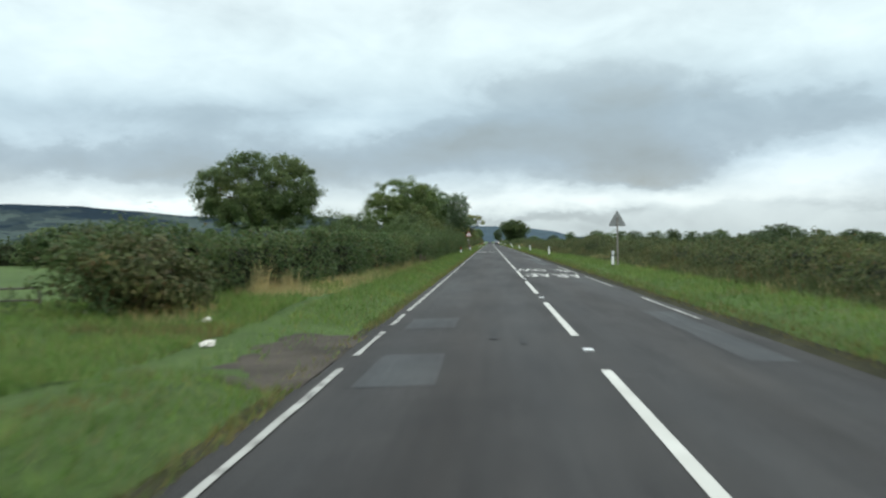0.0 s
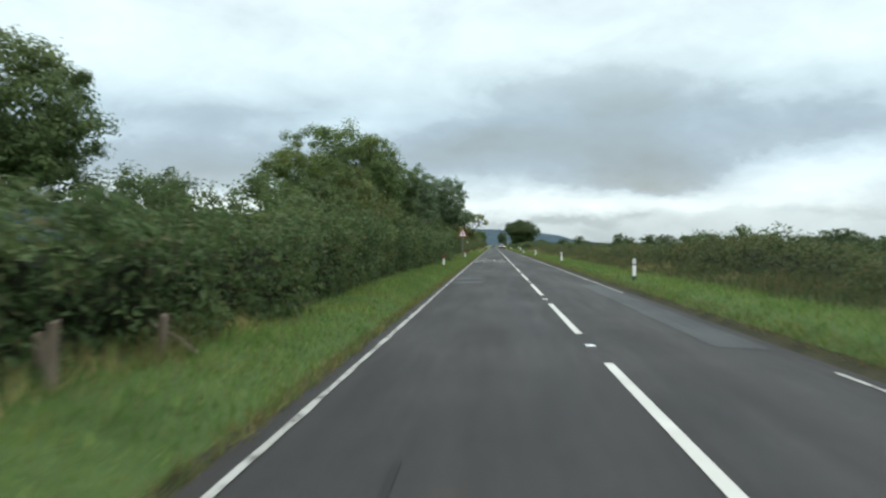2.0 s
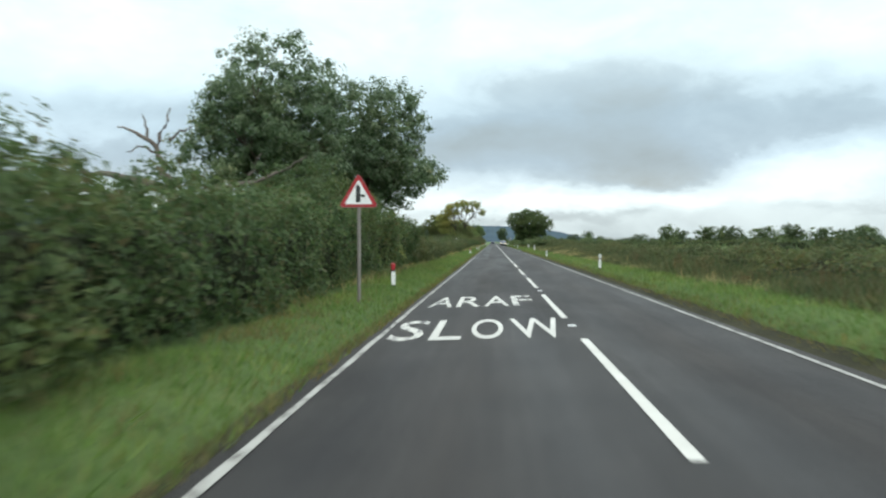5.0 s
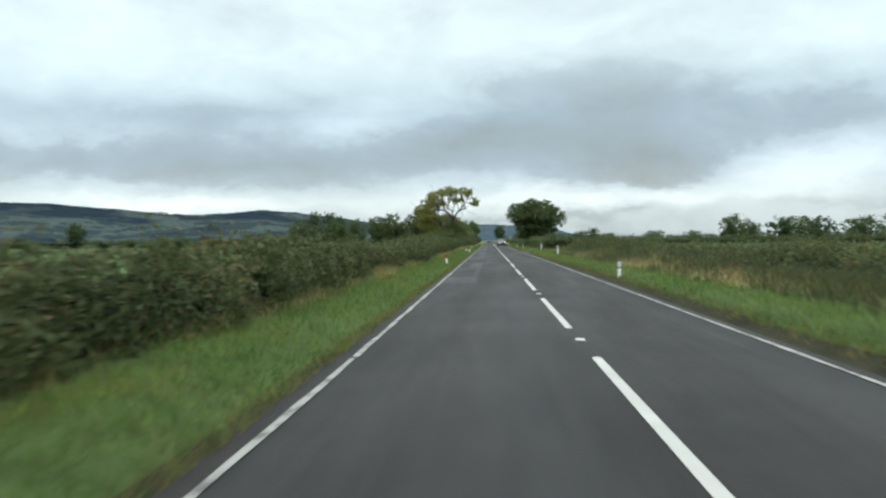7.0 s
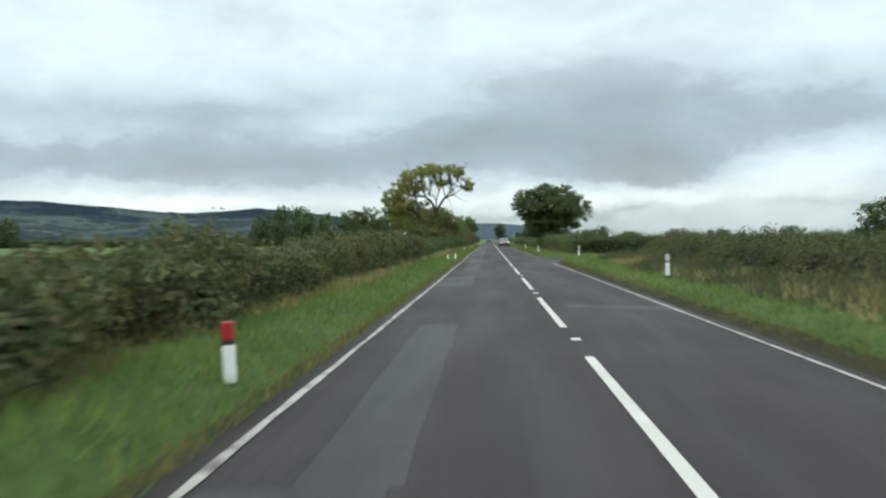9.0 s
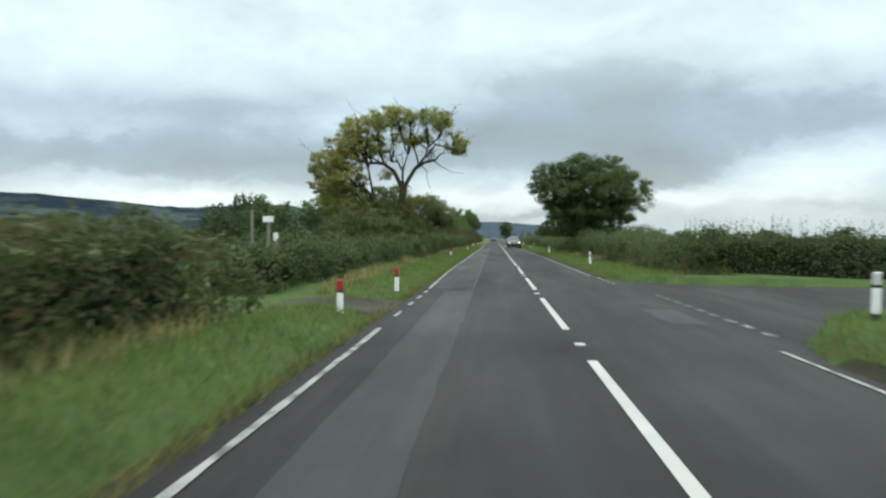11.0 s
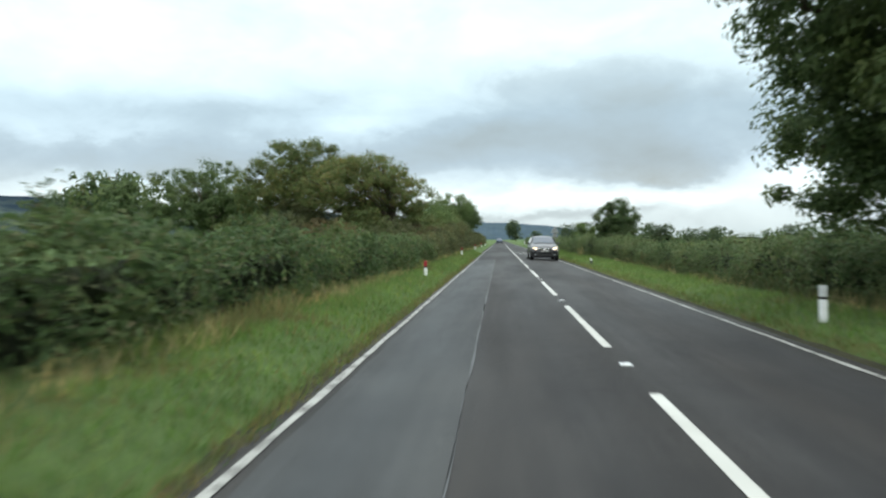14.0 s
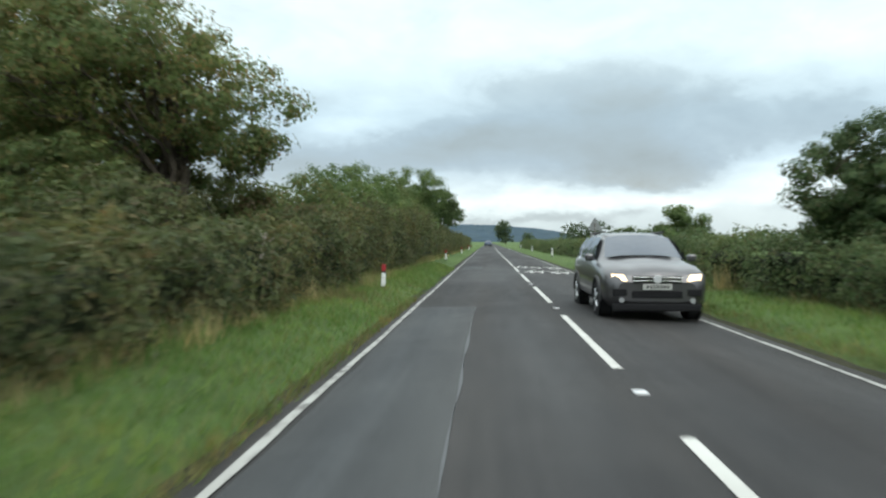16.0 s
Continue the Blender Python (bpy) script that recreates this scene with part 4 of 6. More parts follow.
# rough low scrub in the field beyond the right hedge
sr = np.random.default_rng(171)
sc_y, sc_x = np.clip(134 + 68 * np.clip(sr.normal(size=5200) * 0.75, -1.6, 0.98), 30, 202), 7.6 + np.minimum(sr.exponential(9.0, 5200), 60)
sc_n = 11
cx, cy = np.repeat(sc_x, sc_n), np.repeat(sc_y, sc_n)
spread = sr.normal(size=(len(cx), 3)) * np.array([0.42, 0.42, 0.16])
base_h = 0.42 + 0.22 * wave(np.stack([cx, cy, cx], -1), 172, 0.35)
scrub_p = np.stack([cx + spread[:, 0], cy + spread[:, 1], ground_z(cx, cy) + np.maximum(0.05, base_h + spread[:, 2])], -1)
mesh_ob("scrub", leaves_mesh("scrub", scrub_p, unit(sr.normal(size=(len(cx), 3)) + np.array([0, -0.3, 0.9])), sr.uniform(0.16, 0.34, len(cx)), 0.6, sr), L_BRAMBLE, None,
        "low rough green scrub and weeds covering the field", "scrub", "stuff")
# field boundaries farther off
for k, (yy, xa, xb, hh) in enumerate(((48, -120, -16, 1.5), (372, -260, -40, 2.1), (150, 18, 150, 1.4), (98, 22, 160, 1.3), (300, 14, 160, 1.6), (420, -220, -12, 2.2), (420, 12, 240, 2.2))):
    hedge([(xa, 0, hh), (xb, 0, hh)], 1, xa, xb, 1.6, 14, 0.42, L_FAR, "distant dark field hedge", 181 + k, 0.6, yy, 1.0)


# ---------- trees ----------
def limb(a, b, sag, r, n=7, wob=0.12):
    t = np.linspace(0, 1, n)[:, None]
    a, b = np.asarray(a, float), np.asarray(b, float)
    ln = np.linalg.norm(b - a)
    w = r.normal(size=(n, 3)) * wob * ln * 0.25
    w[0] = 0
    return a + (b - a) * t + np.array([0, 0, sag * ln]) * (4 * t * (1 - t)) + w * np.sin(t * math.pi)


def tree(name, at, trunk_h, trunk_r, blobs, leaves, size, mat, label, seed, clump=0.55, limbs=16, lean=(0, 0), bark=None, extra=(), fill=0.25, category="tree", roots=None, fine=2.0):
    """A tapered trunk, limbs out to the clumps, and a crown of small leaves gathered in clumps round the blobs (dx, dy, z, rx, ry, rz)."""
    r = np.random.default_rng(seed)
    leaves, size = int(leaves * fine), size * fine ** -0.34
    gz = float(ground_z(at[0], at[1]))
    ob = empty(name, (at[0], at[1], gz), label, category)
    cents, outs, rads = [], [], []
    areas = np.array([(b[3] * b[4] + b[4] * b[5] + b[3] * b[5]) for b in blobs])
    total = max(12, int(areas.sum() * 1.9 / clump ** 2))
    for b, share in zip(blobs, areas / areas.sum()):
        k = max(4, int(total * share))
        d = unit(r.normal(size=(k, 3)))
        rad = np.where(r.random(k) < fill, r.uniform(0.25, 0.75, k), r.uniform(0.74, 1.02, k))
        cents.append(np.array(b[:3]) + d * np.array(b[3:]) * rad[:, None])
        outs.append(d)
        rads.append(clump * r.uniform(0.55, 1.35, k))
    cents, outs, rads = np.concatenate(cents), np.concatenate(outs), np.concatenate(rads)
    keep = cents[:, 2] > 0.15
    cents, outs, rads = cents[keep], outs[keep], rads[keep]
    pick = r.integers(0, len(cents), leaves)
    d = unit(r.normal(size=(leaves, 3)))
    rr = r.random(leaves) ** 0.45
    p = cents[pick] + d * (rads[pick] * rr)[:, None] * np.array([1, 1, 0.72])
    # a few sprays reach past the clumps
    stray = r.random(leaves) < 0.008
    p[stray] += outs[pick[stray]] * np.minimum(r.exponential(0.14, stray.sum()), 0.3)[:, None]
    p[:, 2] = np.maximum(p[:, 2], 0.03)
    nrm = unit(outs[pick] * 0.5 + d * 0.9 + r.normal(size=(leaves, 3)) * 0.3 + np.array([0, 0, 0.45]))
    mesh_ob("crown", leaves_mesh("crown", p, nrm, size * r.uniform(0.6, 1.3, leaves), 0.58, r), mat, ob)
    tubes = []
    top = np.array([lean[0], lean[1], trunk_h])
    stem = limb((0, 0, -0.15), top, 0.0, r, 9, 0.05)
    tubes.append((stem, np.linspace(trunk_r, trunk_r * 0.45, 9) * (1 + 0.5 * np.exp(-np.arange(9) * 1.6))))
    far = cents[r.permutation(len(cents))[:limbs]]
    for e in far:
        f = np.clip(0.35 + 0.6 * r.random(), 0, 1) if e[2] > trunk_h * 0.6 else 0.35
        s = stem[int(f * 8)]
        br = trunk_r * 0.34 * (1.1 - 0.5 * f)
        if roots is not None:
            s, br = roots[np.argmin(((roots - e) ** 2).sum(1) + np.maximum(0, roots[:, 2] - e[2] + 1.3) * 6)], 0.055
        path = limb(s, e, 0.06, r, 7, 0.2)
        tubes.append((path, np.linspace(br, 0.012, 7)))
        for _ in range(2):
            e2 = cents[np.argsort(((cents - e) ** 2).sum(1))[r.integers(1, min(6, len(cents)))]]
            tubes.append((limb(path[4], e2, 0.03, r, 5, 0.2), np.linspace(br * 0.42, 0.008, 5)))
    tubes += list(extra)
    mesh_ob("trunk", tubes_mesh("trunk", tubes, 5), bark or M_BARK, ob, "rough brown trunk and limbs")
    return ob


tree("field_tree", (-18.8, 59.5), 3.5, 0.26, [(-0.2, 0, 5.5, 4.8, 4.4, 2.8), (1.8, 0.3, 5.6, 3.0, 2.8, 2.4), (-2.3, -0.3, 5.2, 2.7, 2.6, 2.3), (0.0, 0, 3.7, 4.6, 3.6, 1.5)],
     36000, 0.20, L_OAK, "broad dark green round-crowned tree behind the hedge", 201, 0.6)
tree("willow_tree", (-9.6, 75.0), 3.2, 0.20, [(0, 0, 4.9, 3.1, 3.2, 2.6), (-0.8, -1.5, 3.6, 3.0, 3.2, 2.2), (1.2, 1.0, 4.2, 2.4, 2.8, 2.3), (2.2, 0.8, 5.2, 1.6, 1.8, 1.6)],
     36000, 0.165, L_WILLOW, "light green bushy willow with fine feathery twigs", 202, 0.5)
for k, (x, y, hh, rr, mm, lab) in enumerate(((-8.5, 14.2, 1.6, 1.2, L_HEDGE_OLIVE, "olive bramble mound at the hedge end"), (-7.5, 13.9, 1.45, 1.0, L_HEDGE_OLIVE, "olive bramble mound beside the entrance"), (-13.3, 60.5, 3.9, 2.1, L_OAK, "dark green tall shrub behind the hedge"), (-11.0, 57, 3.5, 1.9, L_HEDGE, "dark green thorn bush over the hedge"),
                                             (-7.3, 55.5, 3.0, 1.5, L_OAK, "dark green thorn bush crowding the verge"), (-7.2, 60.5, 3.7, 1.6, L_HEDGE, "green thorn bush with reddish sprays"), (-7.3, 66, 4.4, 1.8, L_OAK_TURN, "tall green shrub with rusty sprays"),
                                             (-7.1, 71, 4.0, 1.8, L_HEDGE, "tall shrub crowding the verge"), (-7.1, 76.5, 3.4, 1.6, L_BRAMBLE, "tall shrub crowding the verge"), (-7.2, 82, 3.4, 1.8, L_HEDGE, "tall thorn bush crowding the verge"),
                                             (-7.8, 88.5, 3.0, 1.9, L_OAK, "dark green thorn bush beside the verge"), (-7.6, 95.5, 2.8, 1.9, L_HEDGE, "green thorn bush beside the verge"),
                                             (-7.7, 102, 2.8, 1.5, L_HEDGE, "green thorn bush beside the verge"), (-7.4, 106.5, 2.8, 1.5, L_BRAMBLE, "tall green elder bush beside the warning sign"), (-7.3, 112.0, 4.0, 1.9, L_HEDGE, "tall dense thorn bush by the verge"),
                                             (-7.3, 117, 3.8, 1.9, L_OAK_TURN, "thorn bush with brownish leaves"),
                                             (-8.5, 205, 1.7, 1.5, L_HEDGE, "thorn bush at the field entrance"), (-8.8, 198, 1.5, 1.5, L_HEDGE, "thorn bush grown out of the hedge"),
                                             (-8.3, 231.5, 1.5, 1.2, L_OAK, "dark thorn bush beside the entrance"), (-7.5, 220.8, 1.5, 1.3, L_HEDGE, "dark thorn bush rising over the hedge"),
                                             (-8.6, 242, 3.1, 2.2, L_OAK_TURN, "dark undergrowth below the forked tree"), (-10.3, 244.5, 2.5, 1.8, L_HEDGE_OLIVE, "undergrowth below the forked tree"),
                                             (-8.0, 245.6, 3.0, 1.4, L_OAK_TURN, "olive undergrowth round the forked tree"), (-7.7, 248.6, 2.7, 1.3, L_HEDGE, "dark ivy-like undergrowth round the forked tree"), (-8.8, 254, 1.7, 1.4, L_HEDGE, "bushy undergrowth beside the forked tree"), (-6.7, 247.8, 2.9, 1.1, L_OAK_TURN, "olive bush beside the forked trunk"),
                                             (-7.7, 317, 3.6, 2.0, L_OAK_TURN, "olive bush beside the verge"), (-7.8, 323, 4.5, 2.2, L_WILLOW, "pale green willow bush by the verge"),
                                             (-8.0, 330, 5.2, 2.5, L_WILLOW, "pale green willow bush by the verge"), (-7.8, 338, 5.1, 2.5, L_OAK_TURN, "brownish tall bush by the verge"), (-7.6, 345, 4.6, 2.3, L_WILLOW, "pale green tall bush by the verge"),
                                             (-10.6, 306.8, 3.7, 2.0, L_OAK_TURN, "olive brown undergrowth below the oaks"), (-12.5, 304, 2.8, 2.0, L_BROWN, "rusty brown bush below the oaks"), (-7.4, 311.5, 2.6, 1.7, L_BROWN, "rusty brown bush below the oaks"),
                                             (8.3, 63.8, 2.0, 1.3, L_OAK, "dark green thorn bush over the brambles"), (8.6, 73.8, 1.85, 1.4, L_HEDGE, "dark green thorn bush over the brambles"), (6.9, 227.4, 1.75, 1.2, L_HEDGE, "dense bush at the hedge corner"), (9.2, 256.5, 2.3, 1.6, L_BRAMBLE, "green thorn bush beside the oak"), (8.0, 250, 2.1, 1.6, L_BRAMBLE, "green thorn bush in the hedge"),
                                             (6.9, 273, 1.7, 1.3, L_HEDGE, "dark bush below the oak"), (7.0, 266, 2.0, 1.6, L_OAK, "dark bush below the oak"),
                                             (6.4, 259.5, 1.9, 1.5, L_HEDGE, "dark thorn bush below the oak"), (11.0, 262, 2.6, 1.8, L_BRAMBLE, "thorn bush beyond the oak"),
                                             (-8.4, 305.5, 2.6, 1.9, L_HEDGE_OLIVE, "dense thorn bush below the oaks"), (-11.5, 308, 3.0, 2.2, L_OAK_TURN, "dense undergrowth below the oaks"),
                                             (-16, 307, 3.2, 2.4, L_HEDGE_OLIVE, "dense undergrowth below the oaks"), (-20, 311, 3.4, 2.5, L_OAK_TURN, "dense undergrowth at the field edge"),
                                             (-9.6, 314, 3.2, 2.1, L_HEDGE_OLIVE, "dense thorn bush below the oaks"), (-13.5, 312, 4.2, 2.4, L_HEDGE_OLIVE, "olive undergrowth closing the gap below the oaks"), (-11.6, 313, 4.0, 2.0, L_OAK_TURN, "tall olive bush behind the oak"), (-16.5, 311, 4.4, 2.2, L_HEDGE_OLIVE, "tall olive undergrowth below the oaks"), (-10.8, 309.8, 4.0, 1.8, L_OAK_TURN, "olive bush beside the oak trunk"), (-8.6, 311.5, 3.5, 1.7, L_OAK_TURN, "olive bush filling the gap below the oak"))):
    tree("bush", (x, y), hh * 0.5, 0.06, [(0, 0, hh * 0.52, rr, rr, hh * 0.46), (rr * 0.4, 0.3, hh * 0.4, rr * 0.8, rr * 0.9, hh * 0.4)],
         int(1500 * rr * hh * 0.62), 0.155, mm, lab, 220 + k, 0.42, 5, category="bush")
tree("young_tree", (-5.9, 78.2), 4.6, 0.06, [(0, 0, 4.2, 0.5, 0.5, 1.2), (-0.3, 0, 3.2, 0.6, 0.6, 0.7)], 2600, 0.15, L_OAK, "slender young tree standing above the hedge", 250, 0.3, 8)
tree("poplar_tree", (-10.6, 119), 4.5, 0.24, [(0.5, 0, 6.8, 2.9, 2.8, 3.1), (-0.9, 0, 6.4, 1.8, 2.0, 2.2), (-1.0, 0, 4.6, 3.0, 2.4, 2.6), (1.0, 0.6, 5.4, 2.4, 2.2, 2.8), (1.6, 0, 3.6, 2.0, 2.0, 1.8)],
     42000, 0.17, L_POPLAR, "tall grey-green poplar with silvery leaves behind the hedge", 251, 0.46, 26, fine=1.25)
tree("poplar_tree", (-7.0, 124), 4.2, 0.22, [(0, 0, 5.9, 2.4, 2.6, 2.9), (1.1, 0.3, 7.0, 1.7, 2.0, 1.8), (0.8, 0.4, 4.4, 2.2, 2.2, 1.6), (-0.8, 0, 3.6, 2.2, 2.2, 2.0), (-1.6, -1.0, 6.4, 2.2, 2.2, 2.6), (0.3, 4.5, 4.2, 1.2, 2.1, 1.1), (3.0, -2.4, 4.1, 0.7, 0.9, 0.55), (2.2, -1.2, 4.6, 1.0, 1.0, 0.9), (-0.5, 3.4, 5.8, 1.5, 2.0, 1.5)],
     36000, 0.165, L_POPLAR, "grey-green poplar leaning out over the verge", 252, 0.40, 30, fine=1.25)

tree("bush", (-7.17, 246.6), 1.6, 0.05, [(0, 0, 2.2, 1.0, 0.7, 1.7), (-1.3, 0.1, 2.2, 1.1, 0.6, 1.6), (0.55, 0.0, 3.3, 0.45, 0.4, 0.8)], 9000, 0.13, L_OAK_TURN, "ivy-grown undergrowth round the forked trunk", 263, 0.3, 6, category="bush")

# the old forked tree, half bare
F_EXTRA = []
fr = np.random.default_rng(79)


def sweep(stops, r0, r1, wob=0.05):
    """A bent limb through several places, given as (x, z) with a little depth."""
    pts = [np.array([x, fr.normal() * wob * 4 if i else 0.1, z]) for i, (x, z) in enumerate(stops)]
    legs = [limb(a, b, 0.0, fr, 5, wob)[: 4 if i < len(pts) - 2 else 5] for i, (a, b) in enumerate(zip(pts, pts[1:]))]
    path = np.concatenate(legs)
    F_EXTRA.append((path, np.linspace(r0, r1, len(path))))
    return path


sweep([(-0.15, 0), (-0.02, 2.2), (0.12, 3.3), (0.17, 4.38)], 0.26, 0.20)
F_LIMBS = [sweep([(0.17, 4.25), (0.95, 5.55), (1.6, 5.95), (2.26, 6.05)], 0.15, 0.06), sweep([(0.95, 5.5), (1.7, 6.3), (1.8, 7.0), (1.55, 8.6)], 0.10, 0.03),
           sweep([(1.8, 6.4), (2.3, 7.0), (3.2, 6.75), (4.1, 6.5)], 0.07, 0.02), sweep([(1.8, 6.9), (2.6, 7.6), (3.0, 8.6)], 0.05, 0.015),
           sweep([(0.17, 4.3), (0.2, 5.4), (-0.1, 5.95), (-0.6, 6.0)], 0.09, 0.04), sweep([(0.17, 4.25), (-0.4, 5.4), (-1.0, 5.85), (-2.0, 5.9), (-3.2, 6.2), (-4.6, 6.6)], 0.16, 0.03),
           sweep([(-1.0, 5.8), (-1.3, 6.8), (-1.5, 8.4)], 0.09, 0.03), sweep([(-0.7, 5.6), (-2.2, 6.5), (-3.6, 7.2)], 0.07, 0.02), sweep([(1.2, 5.7), (0.9, 7.0), (0.6, 8.7)], 0.07, 0.02),
           sweep([(0.2, 5.4), (0.5, 6.4), (-0.2, 8.4)], 0.06, 0.02), sweep([(-1.7, 5.9), (-2.4, 7.0), (-2.6, 8.4)], 0.06, 0.02)]
sweep([(2.2, 6.0), (2.6, 5.7), (3.2, 5.35), (4.05, 5.2)], 0.035, 0.008)
sweep([(1.3, 5.8), (1.7, 5.4), (1.75, 4.8), (2.05, 4.0)], 0.03, 0.008)
sweep([(0.25, 4.25), (0.6, 4.45), (0.85, 4.15)], 0.05, 0.015)
F_LEAN = [sweep([(-0.7, 0), (-1.3, 2.6), (-1.7, 3.8), (-2.6, 4.4), (-4.0, 4.8)], 0.26, 0.06), sweep([(-1.6, 3.6), (-1.95, 5.2), (-2.0, 5.6)], 0.10, 0.03), sweep([(-2.6, 4.4), (-3.8, 5.4), (-5.4, 5.9)], 0.08, 0.02),
          sweep([(-0.9, 1.6), (-1.6, 2.9), (-2.4, 4.6)], 0.045, 0.02), sweep([(-3.0, 4.5), (-4.6, 4.2), (-5.8, 4.4)], 0.06, 0.015)]
# fine branches rising from the limbs
for path in F_LIMBS + F_LEAN[:1] + F_LEAN[2:3]:
    for _ in range(9):
        a = path[fr.integers(len(path) // 3, len(path))]
        b = a + np.array([fr.normal() * 0.5, fr.normal() * 0.5, fr.uniform(0.2, 1.25)])
        twig = limb(a, b, 0.08, fr, 6, 0.25)
        F_EXTRA.append((twig, np.linspace(0.024, 0.007, 6)))
        for _ in range(2):
            c = twig[fr.integers(2, 6)]
            F_EXTRA.append((limb(c, c + np.array([fr.normal() * 0.4, fr.normal() * 0.4, fr.uniform(0.0, 0.7)]), 0.05, fr, 4, 0.2), np.linspace(0.012, 0.005, 4)))
tree("forked_tree", (-7.07, 247.0), 2.0, 0.10, [(-4.6, 0, 5.8, 1.3, 1.7, 1.1), (-4.7, 0, 4.4, 1.1, 1.5, 1.1), (-3.4, 0, 6.7, 1.4, 1.8, 1.1), (-3.5, 0, 4.8, 1.5, 1.6, 1.2), (-2.3, 0, 8.0, 1.5, 1.7, 0.9),
                                               (-0.6, 0, 8.7, 1.8, 1.9, 0.8), (2.0, 0, 8.6, 1.4, 1.7, 0.7), (3.6, 0, 7.2, 0.7, 1.1, 0.9), (-2.9, 0.6, 3.6, 1.3, 1.4, 0.8), (-2.4, 0.3, 2.8, 1.3, 1.2, 0.9), (-4.0, 0.2, 3.5, 1.2, 1.2, 0.9), (-0.9, 0, 5.1, 0.35, 0.4, 0.45),
                                               (0.6, 0.6, 7.5, 1.3, 1.3, 0.6), (-1.7, 0.5, 6.8, 1.0, 1.4, 0.5)],
     30000, 0.15, L_ASH, "old forked tree with yellowing thin crown and bare limbs", 253, 0.34, 60, bark=M_BARK_DARK, extra=F_EXTRA, fill=0.3, roots=np.concatenate([p[2:] for p in F_LIMBS + F_LEAN]))

tree("oak_tree", (6.72, 265.4), 3.6, 0.44, [(0.2, 0, 5.5, 4.5, 4.1, 2.6), (-2.6, 0.2, 5.9, 2.45, 2.5, 1.9), (3.0, -0.4, 5.0, 2.5, 2.6, 2.3), (0.3, 1.2, 3.6, 3.8, 3.5, 1.8), (0.2, -0.4, 7.0, 3.2, 3.0, 1.5),
                                          (-0.9, 2.8, 3.0, 2.2, 2.9, 1.5), (0.4, 0.5, 2.2, 2.4, 2.4, 1.0)],
     78000, 0.165, L_OAK, "big dark green oak spreading over the road edge", 254, 0.52, 30, fill=0.35)
tree("oak_tree", (-9.4, 309.3), 3.0, 0.34, [(-1.6, 0.3, 5.5, 3.6, 3.4, 2.0), (1.4, 0.2, 4.6, 2.0, 2.2, 1.35), (-3.4, 0.2, 5.0, 3.0, 3.0, 2.0), (-1.4, 0.2, 6.2, 2.6, 2.6, 1.2), (-1.0, 1.6, 3.7, 3.2, 1.8, 1.2), (1.9, 0.8, 3.7, 1.2, 1.4, 0.8)],
     27000, 0.17, L_OAK_LIT, "wide wind-shaped oak with brownish green leaves", 255, 0.5, 26, lean=(0.6, 0.2))
tree("oak_tree", (-17.0, 314), 4.0, 0.36, [(0, 0, 6.2, 4.0, 4.0, 3.0), (-1.5, 0, 5.0, 3.6, 3.4, 2.4), (1.5, 0, 6.6, 2.6, 2.6, 2.4)],
     25000, 0.21, L_OAK_TURN, "tall green oak turning brown behind the hedge", 256, 0.6, 18)
tree("oak_tree", (-25.5, 319), 3.4, 0.30, [(0.3, 0, 5.2, 3.0, 3.2, 2.8), (-3.2, 0, 5.0, 2.8, 2.8, 2.6), (-1.0, 0, 3.6, 5.0, 3.6, 1.8), (3.0, 0, 4.0, 2.4, 2.4, 2.0)], 26000, 0.22, L_OAK, "dark green oak at the field edge", 257, 0.6, 14)
tree("roadside_tree", (-7.3, 352), 4.0, 0.20, [(0, 0, 5.0, 2.6, 2.8, 2.0), (-0.6, 0, 3.6, 2.6, 2.8, 2.0)], 16000, 0.18, L_WILLOW, "green roadside tree above the hedge", 258, 0.5, 14)
tree("roadside_tree", (-6.6, 379), 4.2, 0.20, [(0, 0, 5.2, 2.0, 2.4, 1.8), (0.6, 0, 4.2, 1.9, 2.0, 1.2)], 11000, 0.2, L_OAK, "dark roadside tree with drooping outer sprays", 259, 0.5, 14)
tree("thorn_tree", (6.62, 307.6), 1.6, 0.10, [(0, 0, 2.5, 1.5, 1.5, 1.42), (0.1, 0, 1.5, 1.4, 1.5, 1.1)], 22000, 0.12, L_HEDGE, "dense dark thorn tree standing in the hedge", 260, 0.35, 12)
tree("bush", (5.7, 319.6), 1.0, 0.05, [(0, 0, 1.5, 0.85, 0.9, 1.0)], 5500, 0.13, L_WILLOW, "light green bush above the hedge", 261, 0.3, 8, category="bush")


def far_tree(name, seed, tall, wide, mat, label):
    r = np.random.default_rng(seed)
    blobs = [(r.normal() * wide * 0.3, r.normal() * wide * 0.3, tall * (0.5 + 0.14 * r.random()), wide * r.uniform(0.55, 0.9), wide * r.uniform(0.55, 0.9), tall * r.uniform(0.28, 0.36)) for _ in range(3)]
    blobs.append((0, 0, tall * 0.26, wide * 0.8, wide * 0.8, tall * 0.24))
    return tree(name, (0, -60 - seed), tall * 0.5, 0.16, blobs, 2000, 0.48, mat, label, seed, 0.7, 4, fine=1.0)


